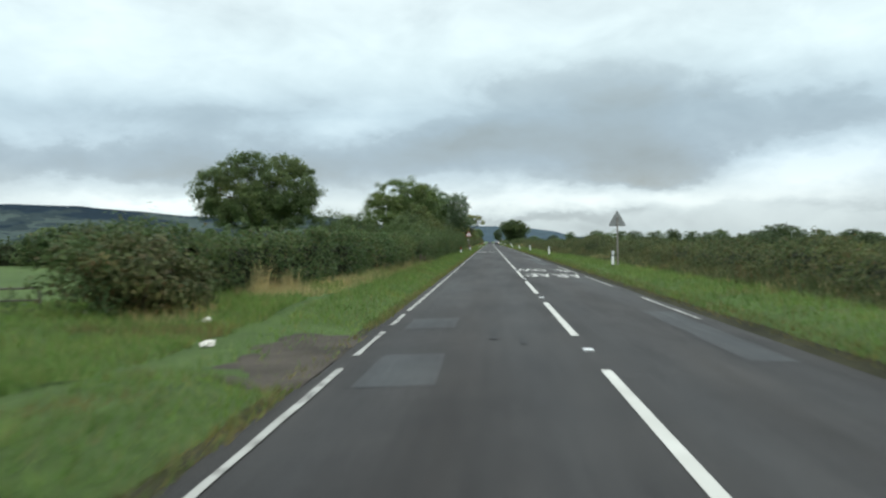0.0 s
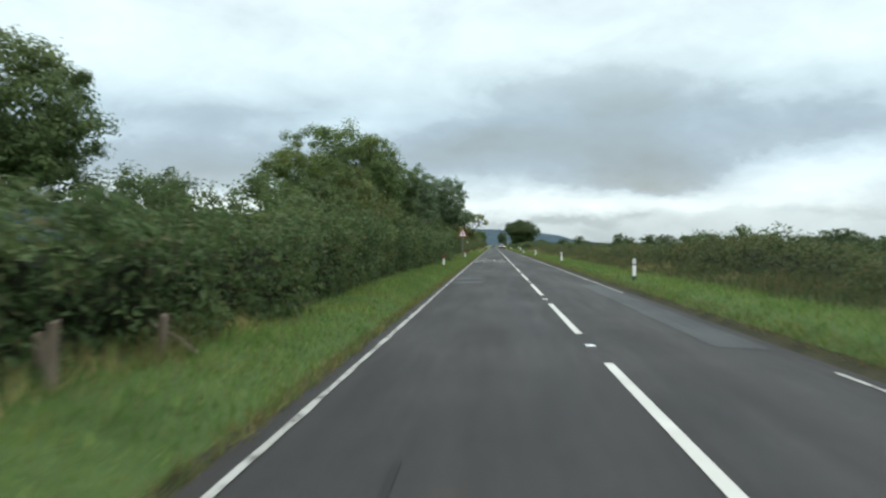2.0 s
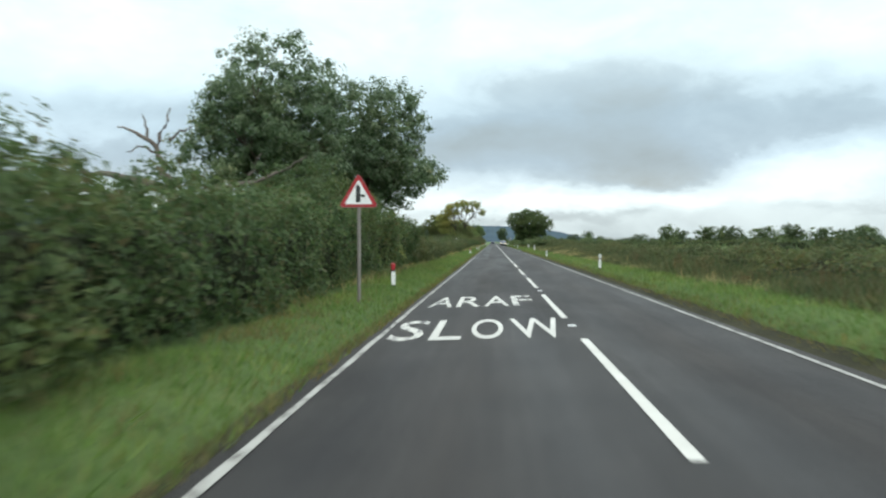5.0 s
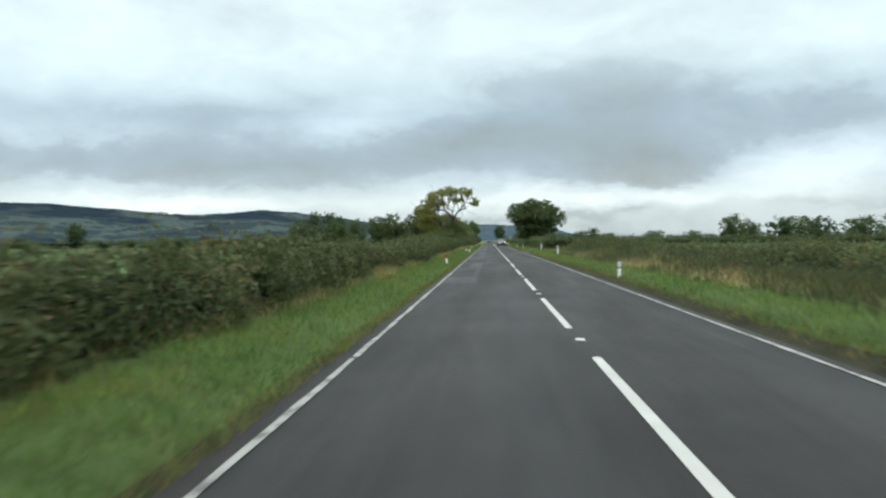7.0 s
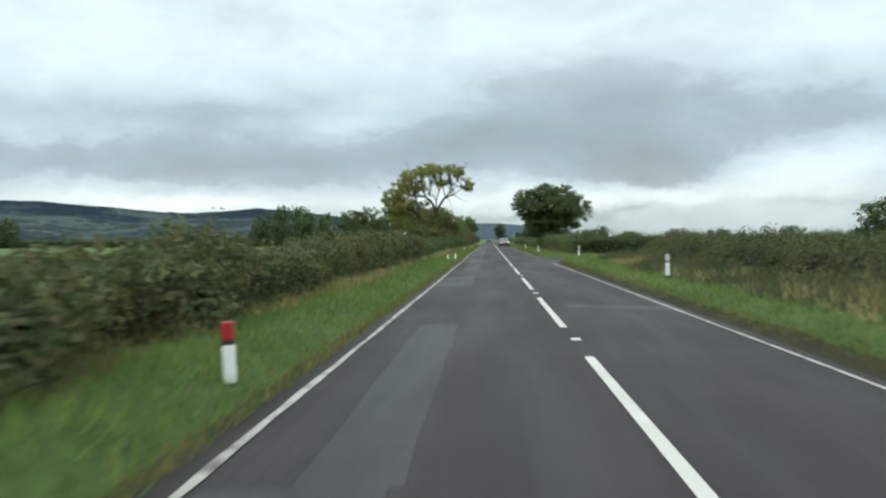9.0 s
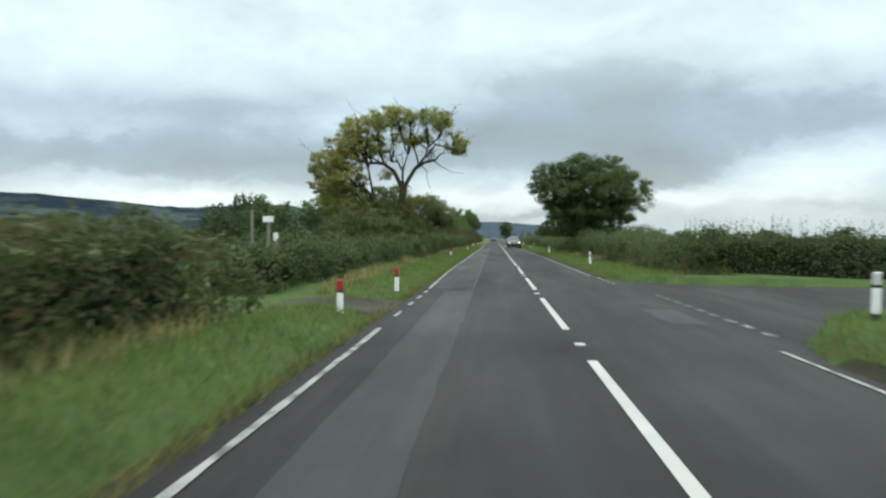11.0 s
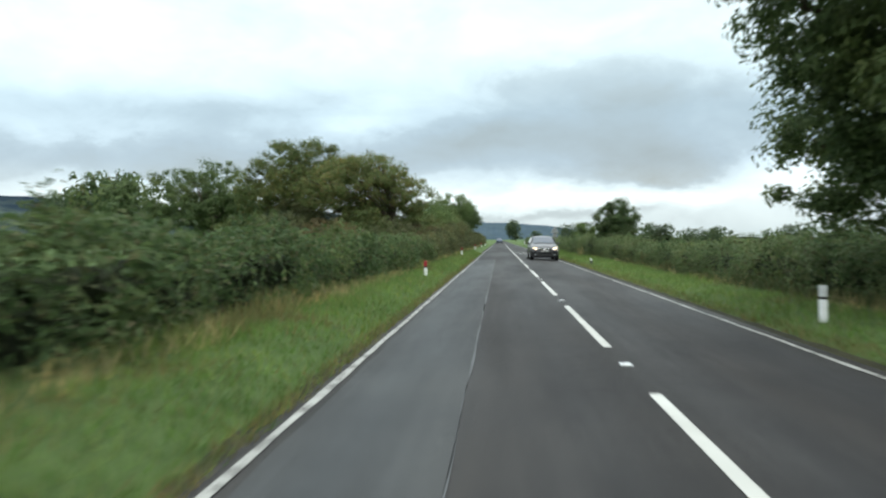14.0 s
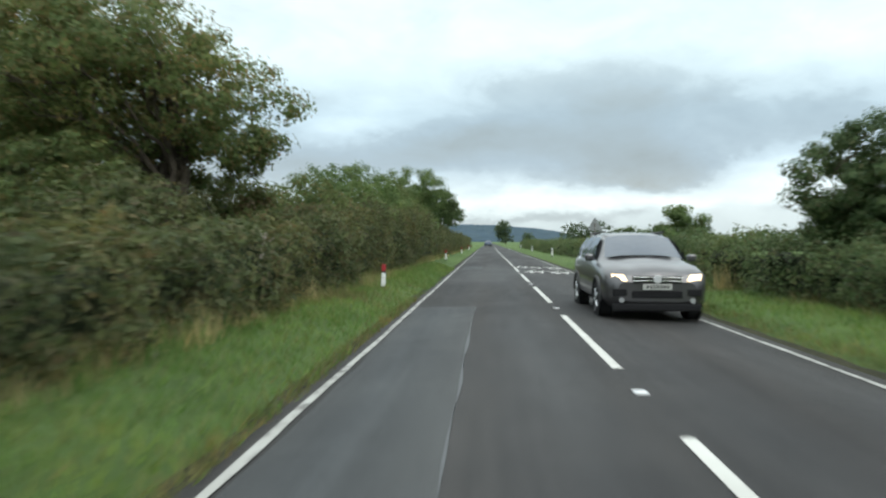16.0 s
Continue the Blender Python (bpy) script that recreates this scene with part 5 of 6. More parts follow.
FAR = [far_tree("distant_tree", 301 + k, 6.5, 3.0, (L_FAR, L_OAK, L_FAR, L_HEDGE)[k], lab) for k, lab in enumerate((
    "distant rounded dark green tree", "distant spreading dark green tree", "distant ragged green tree", "distant low bushy tree"))]
fr = np.random.default_rng(91)
SPOTS = [(79, 230, 5.9, 2.8), (28, 222, 4.2, 0.7), (31, 224, 3.4, 0.8), (36, 226, 4.3, 1.2), (41, 228, 4.4, 1.2), (46, 228, 4.0, 1.2), (51, 230, 4.6, 1.0), (56, 229, 4.2, 1.2),
         (61, 232, 4.0, 1.0), (66, 234, 4.4, 1.2), (76, 233, 4.1, 1.2), (83, 236, 4.4, 1.2), (90, 236, 4.6, 1.3), (97, 240, 4.2, 1.2), (105, 240, 4.4, 1.3),
         (-39.5, 325, 8.2, 1.4), (-45, 330, 6.4, 1.4), (-35, 322, 7.0, 1.2), (-52, 355, 10.4, 1.3), (-46, 346, 10.2, 1.2), (-57, 350, 8.4, 1.4), (-30, 331, 6.4, 1.3),
         (6.8, 652, 11, 2.3), (17, 655, 6.0, 1.4), (-62, 374, 3.8, 1.4), (-70, 376, 3.2, 1.3), (-80, 374, 3.0, 1.4), (-92, 376, 2.8, 1.4), (-104, 374, 3.2, 1.4), (-118, 376, 3.0, 1.4),
         (-134, 374, 8.4, 1.9), (-155, 376, 4, 1.5), (-180, 374, 5, 1.5), (-36, 62, 3.0, 0.9), (-22, 40, 2.6, 0.8), (-28, 45, 2.2, 0.7), (14, 420, 5, 1.2), (22, 424, 4, 1.3), (32, 420, 4.5, 1.3),
         (44, 424, 3.8, 1.3), (58, 420, 4.6, 1.4), (75, 425, 4.2, 1.4), (95, 422, 5, 1.5), (120, 428, 4.4, 1.5), (150, 424, 5, 1.6), (185, 428, 5, 1.6), (225, 426, 5.4, 1.7),
         (55, 560, 8, 1.6), (-14, 424, 5.0, 1.2), (-24, 428, 5.4, 1.3), (-40, 424, 6, 1.4), (-60, 428, 5.5, 1.4), (18, 330, 2.6, 0.8), (24, 303, 2.6, 0.9), (34, 302, 2.4, 0.9),
         (40, 152, 2.4, 0.9), (52, 151, 2.8, 0.9), (70, 152, 2.6, 1.0), (90, 152, 3.0, 1.1), (30, 99, 2.0, 0.8), (46, 100, 2.2, 0.9), (66, 100, 2.6, 1.0)]
later = []
for k, (x, y, tall, w) in enumerate(SPOTS):
    src = FAR[k % 4]
    place = Matrix.LocRotScale((x, y, float(ground_z(x, y))), Euler((0, 0, fr.uniform(0, 6.28))), (w * 0.8, w * 0.8, tall / 6.2))
    if k < 4:
        later.append((src, place))
    else:
        copy_thing(src, place)
for src, place in later:
    src.matrix_basis = place

# tufts of dry stems, each standing alone
for x, y, tall in ((-6.5, 17.8, 0.95), (-6.2, 19.2, 0.7), (-5.0, 35.6, 0.6), (-5.0, 240, 0.75), (-4.8, 231.5, 0.6), (-4.85, 299.9, 0.65), (-4.9, 305.5, 0.6), (-5.0, 163, 0.55), (4.6, 311, 0.8)):
    k = 90
    p = np.stack([x + fr.normal(size=k) * 0.13, y + fr.normal(size=k) * 0.13, np.full(k, float(ground_z(x, y)) - 0.01)], -1)
    mesh_ob("dry_grass_tuft", blades_mesh("dry_grass_tuft", p, tall * fr.uniform(0.55, 1.0, k), np.full(k, 0.018), 0.16, fr), L_STRAW, None, "tall tuft of straw-coloured dry stems in the verge", "grass tuft")
tree("bush", (-5.0, 118.4), 0.4, 0.015, [(0, 0, 0.6, 0.24, 0.3, 0.42)], 420, 0.09, L_ASH, "small yellowing shrub at the hedge foot", 264, 0.14, 5, category="bush")
snag = mesh_ob("broken_branch", tubes_mesh("broken_branch", [(limb((0, 0, 0), (0.06, 0.02, 0.42), 0.0, fr, 6, 0.2), np.linspace(0.035, 0.016, 6)), (limb((0.03, 0, 0.2), (0.22, -0.05, 0.34), 0.0, fr, 5, 0.2), np.linspace(0.02, 0.008, 5)),
                                                             (limb((0.04, 0, 0.28), (-0.10, 0.05, 0.55), 0.0, fr, 5, 0.2), np.linspace(0.018, 0.006, 5))], 6), M_PALEWOOD, None, "pale snapped branch caught in the hedge", "branch")
snag.location = (-5.0, 303, 1.05)

# dead tree with bare broken limbs
dr = np.random.default_rng(5)
DEAD = [(limb((0, 0, 0), (0.3, 0, 2.9), 0, dr, 8, 0.08), np.linspace(0.26, 0.17, 8))]
for a, b, sag, r0, r1 in (((0.3, 0, 2.9), (-2.2, -0.4, 3.4), 0.06, 0.15, 0.07), ((-2.2, -0.4, 3.4), (-3.4, -0.3, 4.0), -0.05, 0.07, 0.02), ((0.3, 0, 2.8), (-0.3, 0.1, 4.3), 0.0, 0.13, 0.08),
                          ((-0.3, 0.1, 4.3), (-1.5, 0, 4.9), 0.12, 0.08, 0.02), ((-0.3, 0.1, 4.3), (0.1, 0.2, 5.5), 0.0, 0.07, 0.02), ((-0.6, 0.1, 4.6), (-0.7, 0.0, 5.3), 0.0, 0.05, 0.015),
                          ((0.1, 0.1, 4.5), (0.9, 0, 4.9), 0.05, 0.05, 0.015), ((-0.1, 0.1, 4.1), (-1.3, 0.2, 4.15), 0.04, 0.05, 0.015), ((0.3, 0, 2.4), (3.4, -0.4, 3.3), 0.0, 0.12, 0.05),
                          ((3.4, -0.4, 3.3), (4.6, -0.6, 3.9), 0.0, 0.05, 0.015), ((2.6, -0.3, 3.1), (3.2, -0.5, 4.0), 0.0, 0.05, 0.015)):
    DEAD.append((limb(a, b, sag, dr, 7, 0.2), np.linspace(r0, r1, 7)))
dead = mesh_ob("dead_tree", tubes_mesh("dead_tree", DEAD, 7), M_DEAD, None, "bare dead tree with broken crooked limbs", "tree")
dead.location = (-11.4, 111, 0)


# ---------- hills ----------
def hill(name, stations, dist, depth, mat, label, seed):
    """A ridge over bearings in degrees, with its skyline's height in degrees."""
    az = np.linspace(stations[0][0], stations[-1][0], 320)
    el = np.interp(az, [s[0] for s in stations], [s[1] for s in stations])
    q = np.stack([az, az * 0, az * 0], -1)
    el = np.maximum(0.0, el + 0.05 * wave(q, seed, 0.5) + 0.03 * wave(q, seed + 1, 2.2) + 0.028 * wave(q, seed + 5, 9.0) * (wave(q, seed + 6, 0.8) > -0.2))
    u = np.linspace(0, 1, 14)
    rise = np.concatenate([ease(u[:9] / u[8]), 1 - 0.5 * ease((u[9:] - u[8]) / (1 - u[8]))])
    d = dist + depth * u
    a = np.radians(az)[:, None]
    top = np.tan(np.radians(el))[:, None] * (dist + depth * u[8])
    Z = top * rise + 1.0
    X, Y = np.sin(a) * d, np.cos(a) * d + 130
    bumps = wave(np.stack([X, Y, Z], -1).reshape(-1, 3), seed + 2, 0.012).reshape(Z.shape) * 5 * rise
    Z = np.where(u[None] > 0.0, np.maximum(Z + bumps * (u[None] < 0.9) * (1 - rise * 0.6), -4), -6)
    mesh_ob(name, grid_mesh(name, np.stack([X, Y, Z], -1)), mat, None, label, "hill", "structure")


def hill_material(name, wood, field, pale):
    m, nt, b = material(name)
    tc = nt.nodes.new("ShaderNodeTexCoord")
    sp = nt.nodes.new("ShaderNodeSeparateXYZ")
    nt.links.new(tc.outputs["Object"], sp.inputs[0])
    crest = nt.nodes.new("ShaderNodeMapRange")
    crest.inputs["From Min"].default_value, crest.inputs["From Max"].default_value, crest.inputs["To Max"].default_value = 40, 95, 0.20
    nt.links.new(sp.outputs[2], crest.inputs["Value"])
    high_wood = nt.nodes.new("ShaderNodeMath")
    high_wood.operation = "ADD"
    nt.links.new(link_noise(nt, 0.0075, 5, 0.6, (1, 1, 2.5)), high_wood.inputs[0])
    nt.links.new(crest.outputs[0], high_wood.inputs[1])
    kind = ramp(nt, high_wood.outputs[0], [(0.36, wood), (0.38, field), (0.46, field), (0.475, pale), (0.53, pale), (0.545, field), (0.60, field), (0.63, wood)])
    fine_v = ramp(nt, link_noise(nt, 0.03, 6, 0.7), [(0.3, (0.75, 0.75, 0.75)), (0.7, (1.2, 1.2, 1.2))])
    nt.links.new(blend(nt, 1.0, kind, fine_v, "MULTIPLY"), b.inputs["Base Color"])
    b.inputs["Roughness"].default_value = 1.0
    b.inputs["Specular IOR Level"].default_value = 0.0
    return m


# blue distance haze is put into these base colours, palest on the far hill
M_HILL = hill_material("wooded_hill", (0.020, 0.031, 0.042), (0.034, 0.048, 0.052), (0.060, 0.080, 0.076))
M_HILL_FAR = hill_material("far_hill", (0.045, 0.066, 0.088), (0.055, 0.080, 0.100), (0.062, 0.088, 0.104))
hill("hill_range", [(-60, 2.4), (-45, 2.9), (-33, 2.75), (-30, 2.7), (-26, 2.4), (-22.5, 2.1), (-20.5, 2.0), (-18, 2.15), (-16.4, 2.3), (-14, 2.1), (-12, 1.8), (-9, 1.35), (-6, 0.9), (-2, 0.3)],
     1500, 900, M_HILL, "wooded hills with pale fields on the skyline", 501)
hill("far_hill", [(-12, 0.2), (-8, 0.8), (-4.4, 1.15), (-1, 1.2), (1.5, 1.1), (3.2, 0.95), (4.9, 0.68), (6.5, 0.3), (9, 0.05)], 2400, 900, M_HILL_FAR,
     "hill beyond the end of the road with blue-grey haze in its colour", 511)


# ---------- posts, signs and small things ----------
def slab(bm, outline, y0, y1):
    """An upright plate: outline in x and z, between two depths."""
    a = [bm.verts.new((x, y0, z)) for x, z in outline]
    b = [bm.verts.new((x, y1, z)) for x, z in outline]
    bm.faces.new(a)
    bm.faces.new(b[::-1])
    for i in range(len(outline)):
        j = (i + 1) % len(outline)
        bm.faces.new((a[i], b[i], b[j], a[j]))
    bmesh.ops.recalc_face_normals(bm, faces=bm.faces)


def round_bar(bm, a, b, r, sides=10):
    a, b = Vector(a), Vector(b)
    turn = (b - a).to_track_quat("Z", "Y").to_matrix().to_4x4()
    bmesh.ops.create_cone(bm, cap_ends=True, segments=sides, radius1=r, radius2=r, depth=(b - a).length,
                          matrix=Matrix.Translation((a + b) / 2) @ turn)


def verge_post(red):
    ob = empty("verge_post", (0, 0, 0), "white marker post with a red reflector and black foot" if red else "white marker post with a pale reflector and black band", "marker post", "verge marker posts")
    w, d = (0.055, 0.040)
    bm = bmesh.new()
    box_bm(bm, -w, w, -d, d, -0.15, 0.10, 0.008)
    part("foot", bm, M_BLACK, ob, "black foot")
    bm = bmesh.new()
    box_bm(bm, -w, w, -d, d, 0.10, 0.46, 0.012)
    part("body", bm, M_WHITE, ob)
    bm = bmesh.new()
    box_bm(bm, -w * 0.97, w * 0.97, -d, d, 0.46, 0.50, 0.004)
    part("band", bm, M_BLACK, ob, "black band")
    bm = bmesh.new()
    box_bm(bm, -w, w, -d, d, 0.50, 0.68, 0.014)
    part("reflector", bm, M_RED if red else M_REFL, ob, "red reflective head" if red else "pale reflective head")
    return ob


red_post, pale_post = verge_post(True), verge_post(False)
RED_AT = [(-4.15, 80.4), (-3.9, 108.0), (-3.55, 168.3), (-3.75, 210.9), (-3.55, 217.3), (-3.95, 249.6), (-3.82, 279.6), (-4.1, 311), (-4.0, 340), (-4.0, 370), (-4.0, 400)]
PALE_AT = [(3.9, 33.0), (3.41, 61.75), (3.3, 88.5), (3.26, 120.8), (3.11, 151.6), (3.76, 183.0), (4.2, 208.6), (3.4, 234.6), (3.62, 265.6), (3.6, 326), (3.6, 352), (3.6, 380), (3.6, 410)]
for src, spots in ((red_post, RED_AT), (pale_post, PALE_AT)):
    for k, (x, y) in enumerate(spots):
        m = pose(x, y, float(ground_z(x, y)) - (0.15 if y == 249.6 else 0.19 if y == 279.6 else 0.16 if y == 151.6 else 0.10 if x > 0 and 240 < y < 300 else 0.0 if x > 0 else 0.06 if y < 160 or y > 300 else 0.09), rng.normal() * 1.5, rng.normal() * 2.0, rng.normal() * 8)
        if k == 0:
            src.matrix_basis = m
        else:
            copy_thing(src, m)
stump = empty("broken_post", (3.35, 293.9, 0.0), "broken stump of a white verge post in grass", "marker post")
stump.location.z = float(ground_z(3.35, 293.9))
bm = bmesh.new()
box_bm(bm, -0.06, 0.06, -0.04, 0.04, -0.05, 0.15, 0.01)
part("foot", bm, M_BLACK, stump, "black foot")
bm = bmesh.new()
box_bm(bm, -0.06, 0.06, -0.035, 0.035, 0.15, 0.25, 0.006)
for v in bm.verts:
    if v.co.z > 0.2:
        v.co.z += -0.9 * v.co.x + 0.02
        v.co.x -= 0.03
part("body", bm, M_WHITE, stump, "jagged snapped white body")


def tri_outline(half, low, round_r=0.05):
    pts = []
    apex = (0, low + half * 1.732)
    for cx, cz, a0 in ((half - round_r * 1.732, low + round_r, -90), (0, apex[1] - 2 * round_r, 30), (-half + round_r * 1.732, low + round_r, 150)):
        for k in range(6):
            a = radians(a0 + k * 24)
            pts.append((cx + round_r * math.cos(a), cz + round_r * math.sin(a)))
    return pts


def warning_sign(at, low, half, facing, extra_plate, label):
    """A triangular warning sign on a grey pole; facing turns its front."""
    x, y = at
    gz = float(ground_z(x, y))
    ob = empty("warning_sign", (x, y, gz), label, "road sign")
    bm = bmesh.new()
    round_bar(bm, (0, 0.05, -0.2), (0, 0.05, low + half * 1.1), 0.038, 12)
    part("pole", bm, M_POLE, ob, "weathered grey pole")
    bm = bmesh.new()
    slab(bm, tri_outline(half, low), 0.0, 0.012)
    part("plate", bm, M_SIGNBACK, ob, "grey metal sign back")
    bm = bmesh.new()
    slab(bm, tri_outline(half * 0.985, low + 0.008), -0.004, 0.0)
    part("border", bm, M_RED, ob, "red reflective border")
    bm = bmesh.new()
    slab(bm, tri_outline(half * 0.70, low + half * 0.165, 0.02), -0.008, -0.004)
    part("face", bm, M_WHITE, ob, "white reflective face")
    u = half / 0.375
    bm = bmesh.new()
    slab(bm, [(-0.050 * u, low + 0.10 * u), (0.034 * u, low + 0.10 * u), (0.034 * u, low + 0.37 * u), (0.0 * u, low + 0.43 * u), (-0.034 * u, low + 0.42 * u), (-0.050 * u, low + 0.38 * u)], -0.012, -0.008)
    slab(bm, [(0.030 * u, low + 0.195 * u), (0.125 * u, low + 0.195 * u), (0.125 * u, low + 0.235 * u), (0.030 * u, low + 0.245 * u)], -0.0115, -0.008)
    part("symbol", bm, M_BLACK, ob, "black side-road symbol")
    for zc in (low + 0.12, low + half):
        bm = bmesh.new()
        box_bm(bm, -0.06, 0.06, 0.012, 0.095, zc - 0.02, zc + 0.02, 0.006)
        part("clamp", bm, M_GREY, ob)
    if extra_plate:
        bm = bmesh.new()
        box_bm(bm, -0.22, 0.22, 0.0, 0.012, low - 0.42, low - 0.08, 0.004)
        part("sub_plate", bm, M_SIGNBACK, ob, "small plate below the triangle")
    ob.rotation_euler = (0, 0, radians(facing))
    return ob


warning_sign((-3.93, 102.75), 1.90, 0.405, 2, False, "red-bordered triangular side-road warning sign on a grey pole")
warning_sign((4.25, 34.0), 1.72, 0.40, 182, False, "back of a triangular road sign on a pole")
warning_sign((4.1, 331.5), 1.75, 0.40, 181, True, "back of a triangular road sign with sub-plate")


def notice(at, tall, w, h, label):
    ob = empty("notice_sign", (*at, float(ground_z(*at))), label, "sign")
    bm = bmesh.new()
    box_bm(bm, -0.035, 0.035, -0.035, 0.035, -0.2, tall, 0.006)
    part("post", bm, M_POLE, ob, "grey wooden post")
    bm = bmesh.new()
    box_bm(bm, -w / 2, w / 2, -0.05, -0.036, tall - h - 0.02, tall - 0.02, 0.004)
    part("board", bm, M_WHITE, ob, "small white board")
    return ob


notice((-7.25, 218.6), 1.80, 0.30, 0.16, "small white board on a post at the entrance")
notice((-7.15, 219.0), 1.36, 0.14, 0.22, "low cream board on a short post at the entrance")
bm = bmesh.new()
round_bar(bm, (0, 0, -0.2), (0, 0, 2.0), 0.04, 10)
gatepost = part("entrance_pole", bm, M_POLE, None)
tagged(gatepost, "thin grey pole standing at the field entrance", "pole")
gatepost.location = (-7.9, 219.2, 0.1)


def field_gate():
    ob = empty("field_gate", (-9.9, 14.6, 0.0), "low weathered tubular metal field gate beside the hedge", "gate")
    for z in (0.08, 0.28, 0.51):
        bm = bmesh.new()
        round_bar(bm, (-3.4, 0, z), (0.0, 0, z), 0.022, 8)
        part("rail", bm, M_WOOD, ob)
    for x in (-3.4, -1.7, 0.0):
        bm = bmesh.new()
        round_bar(bm, (x, 0, -0.2), (x, 0, 0.54), 0.026, 8)
        part("upright", bm, M_WOOD, ob)
    ob.rotation_euler = (0, 0, radians(24))


field_gate()


def litter(at, size, seed):
    r = np.random.default_rng(seed)
    bm = bmesh.new()
    bmesh.ops.create_icosphere(bm, subdivisions=2, radius=size)
    for v in bm.verts:
        v.co += Vector(r.normal(size=3)) * size * 0.22
        v.co.z *= 0.5
    ob = part("litter", bm, M_LITTER, None)
    tagged(ob, "crumpled pale plastic litter lying in the grass", "litter")
    ob.location = (*at, float(ground_z(*at)) + size * 0.4)


litter((-5.1, 10.5), 0.10, 3)
litter((-6.1, 13.2), 0.11, 4)


def fence_post(at, tall, lean, seed):
    """An old split post, weathered round the top."""
    r = np.random.default_rng(seed)
    bm = bmesh.new()
    bmesh.ops.create_cone(bm, cap_ends=True, segments=9, radius1=0.062, radius2=0.050, depth=tall + 0.2, matrix=Matrix.Translation((0, 0, tall / 2 - 0.1)))
    top = [v for v in bm.verts if v.co.z > tall * 0.8]
    for v in bm.verts:
        v.co.x += r.normal() * 0.006
        v.co.y += r.normal() * 0.006
    for v in top:
        v.co.z += 0.35 * v.co.x + r.normal() * 0.012
    bmesh.ops.bevel(bm, geom=[e for e in bm.edges if e.verts[0] in top and e.verts[1] in top], offset=0.008, segments=1, affect="EDGES")
    ob = part("fence_post", bm, M_POSTWOOD, None)
    tagged(ob, "short weathered grey-brown wooden post at the hedge foot", "fence post", "old fence posts")
    ob.matrix_basis = pose(*at, float(ground_z(*at)), lean, lean * 0.6, seed * 40)


for k, (x, y, tall) in enumerate(((-4.85, 41.1, 0.56), (-5.1, 41.4, 0.42), (-4.8, 43.1, 0.46))):
    fence_post((x, y), tall, (3, -4, 5)[k], k + 1)
rail = mesh_ob("fallen_rail", tubes_mesh("fallen_rail", [(limb((-0.35, 0.3, 0.34), (0.42, -0.25, 0.06), 0.0, np.random.default_rng(8), 6, 0.08), np.linspace(0.022, 0.016, 6))], 6), M_POSTWOOD, None,
               "broken wooden rail leaning in the grass", "fence rail")
rail.location = (-4.75, 43.2, float(ground_z(-4.75, 43.2)))


# ---------- cars ----------
M_TYRE = plain("tyre_rubber", (0.020, 0.020, 0.021), 0.85)
M_RIM = plain("alloy_rim", (0.42, 0.43, 0.44), 0.35, 0.8)
M_CHROME = plain("bright_trim", (0.62, 0.63, 0.64), 0.18, 0.95)
M_CARGLASS = plain("tinted_car_glass", (0.070, 0.084, 0.105), 0.05, 0.0, 0.05)
M_CARGLASS.node_tree.nodes["Principled BSDF"].inputs["Specular IOR Level"].default_value = 0.6
M_MATT = plain("matt_black_trim", (0.014, 0.014, 0.015), 0.8)
M_MATT.node_tree.nodes["Principled BSDF"].inputs["Specular IOR Level"].default_value = 0.12
M_LAMP_OFF = plain("lamp_lens", (0.35, 0.36, 0.37), 0.15)
M_TAIL = plain("tail_lamp_red", (0.35, 0.015, 0.015), 0.2)
M_PLATE = plain("number_plate", (0.40, 0.40, 0.37), 0.5)
lamp_m, lamp_nt, lamp_b = material("lit_headlamp")
lamp_b.inputs["Base Color"].default_value = (0.9, 0.85, 0.75, 1)
lamp_b.inputs["Emission Color"].default_value = (1.0, 0.68, 0.36, 1)
lamp_b.inputs["Emission Strength"].default_value = 2.6


def car_paint(name, col):
    m, nt, b = material(name)
    nt.links.new(ramp(nt, link_noise(nt, 2.0, 4), [(0.3, tuple(c * 0.9 for c in col)), (0.7, tuple(c * 1.1 for c in col))]), b.inputs["Base Color"])
    b.inputs["Metallic"].default_value, b.inputs["Roughness"].default_value = 0.55, 0.36
    b.inputs["Coat Weight"].default_value, b.inputs["Coat Roughness"].default_value = 0.8, 0.08
    return m


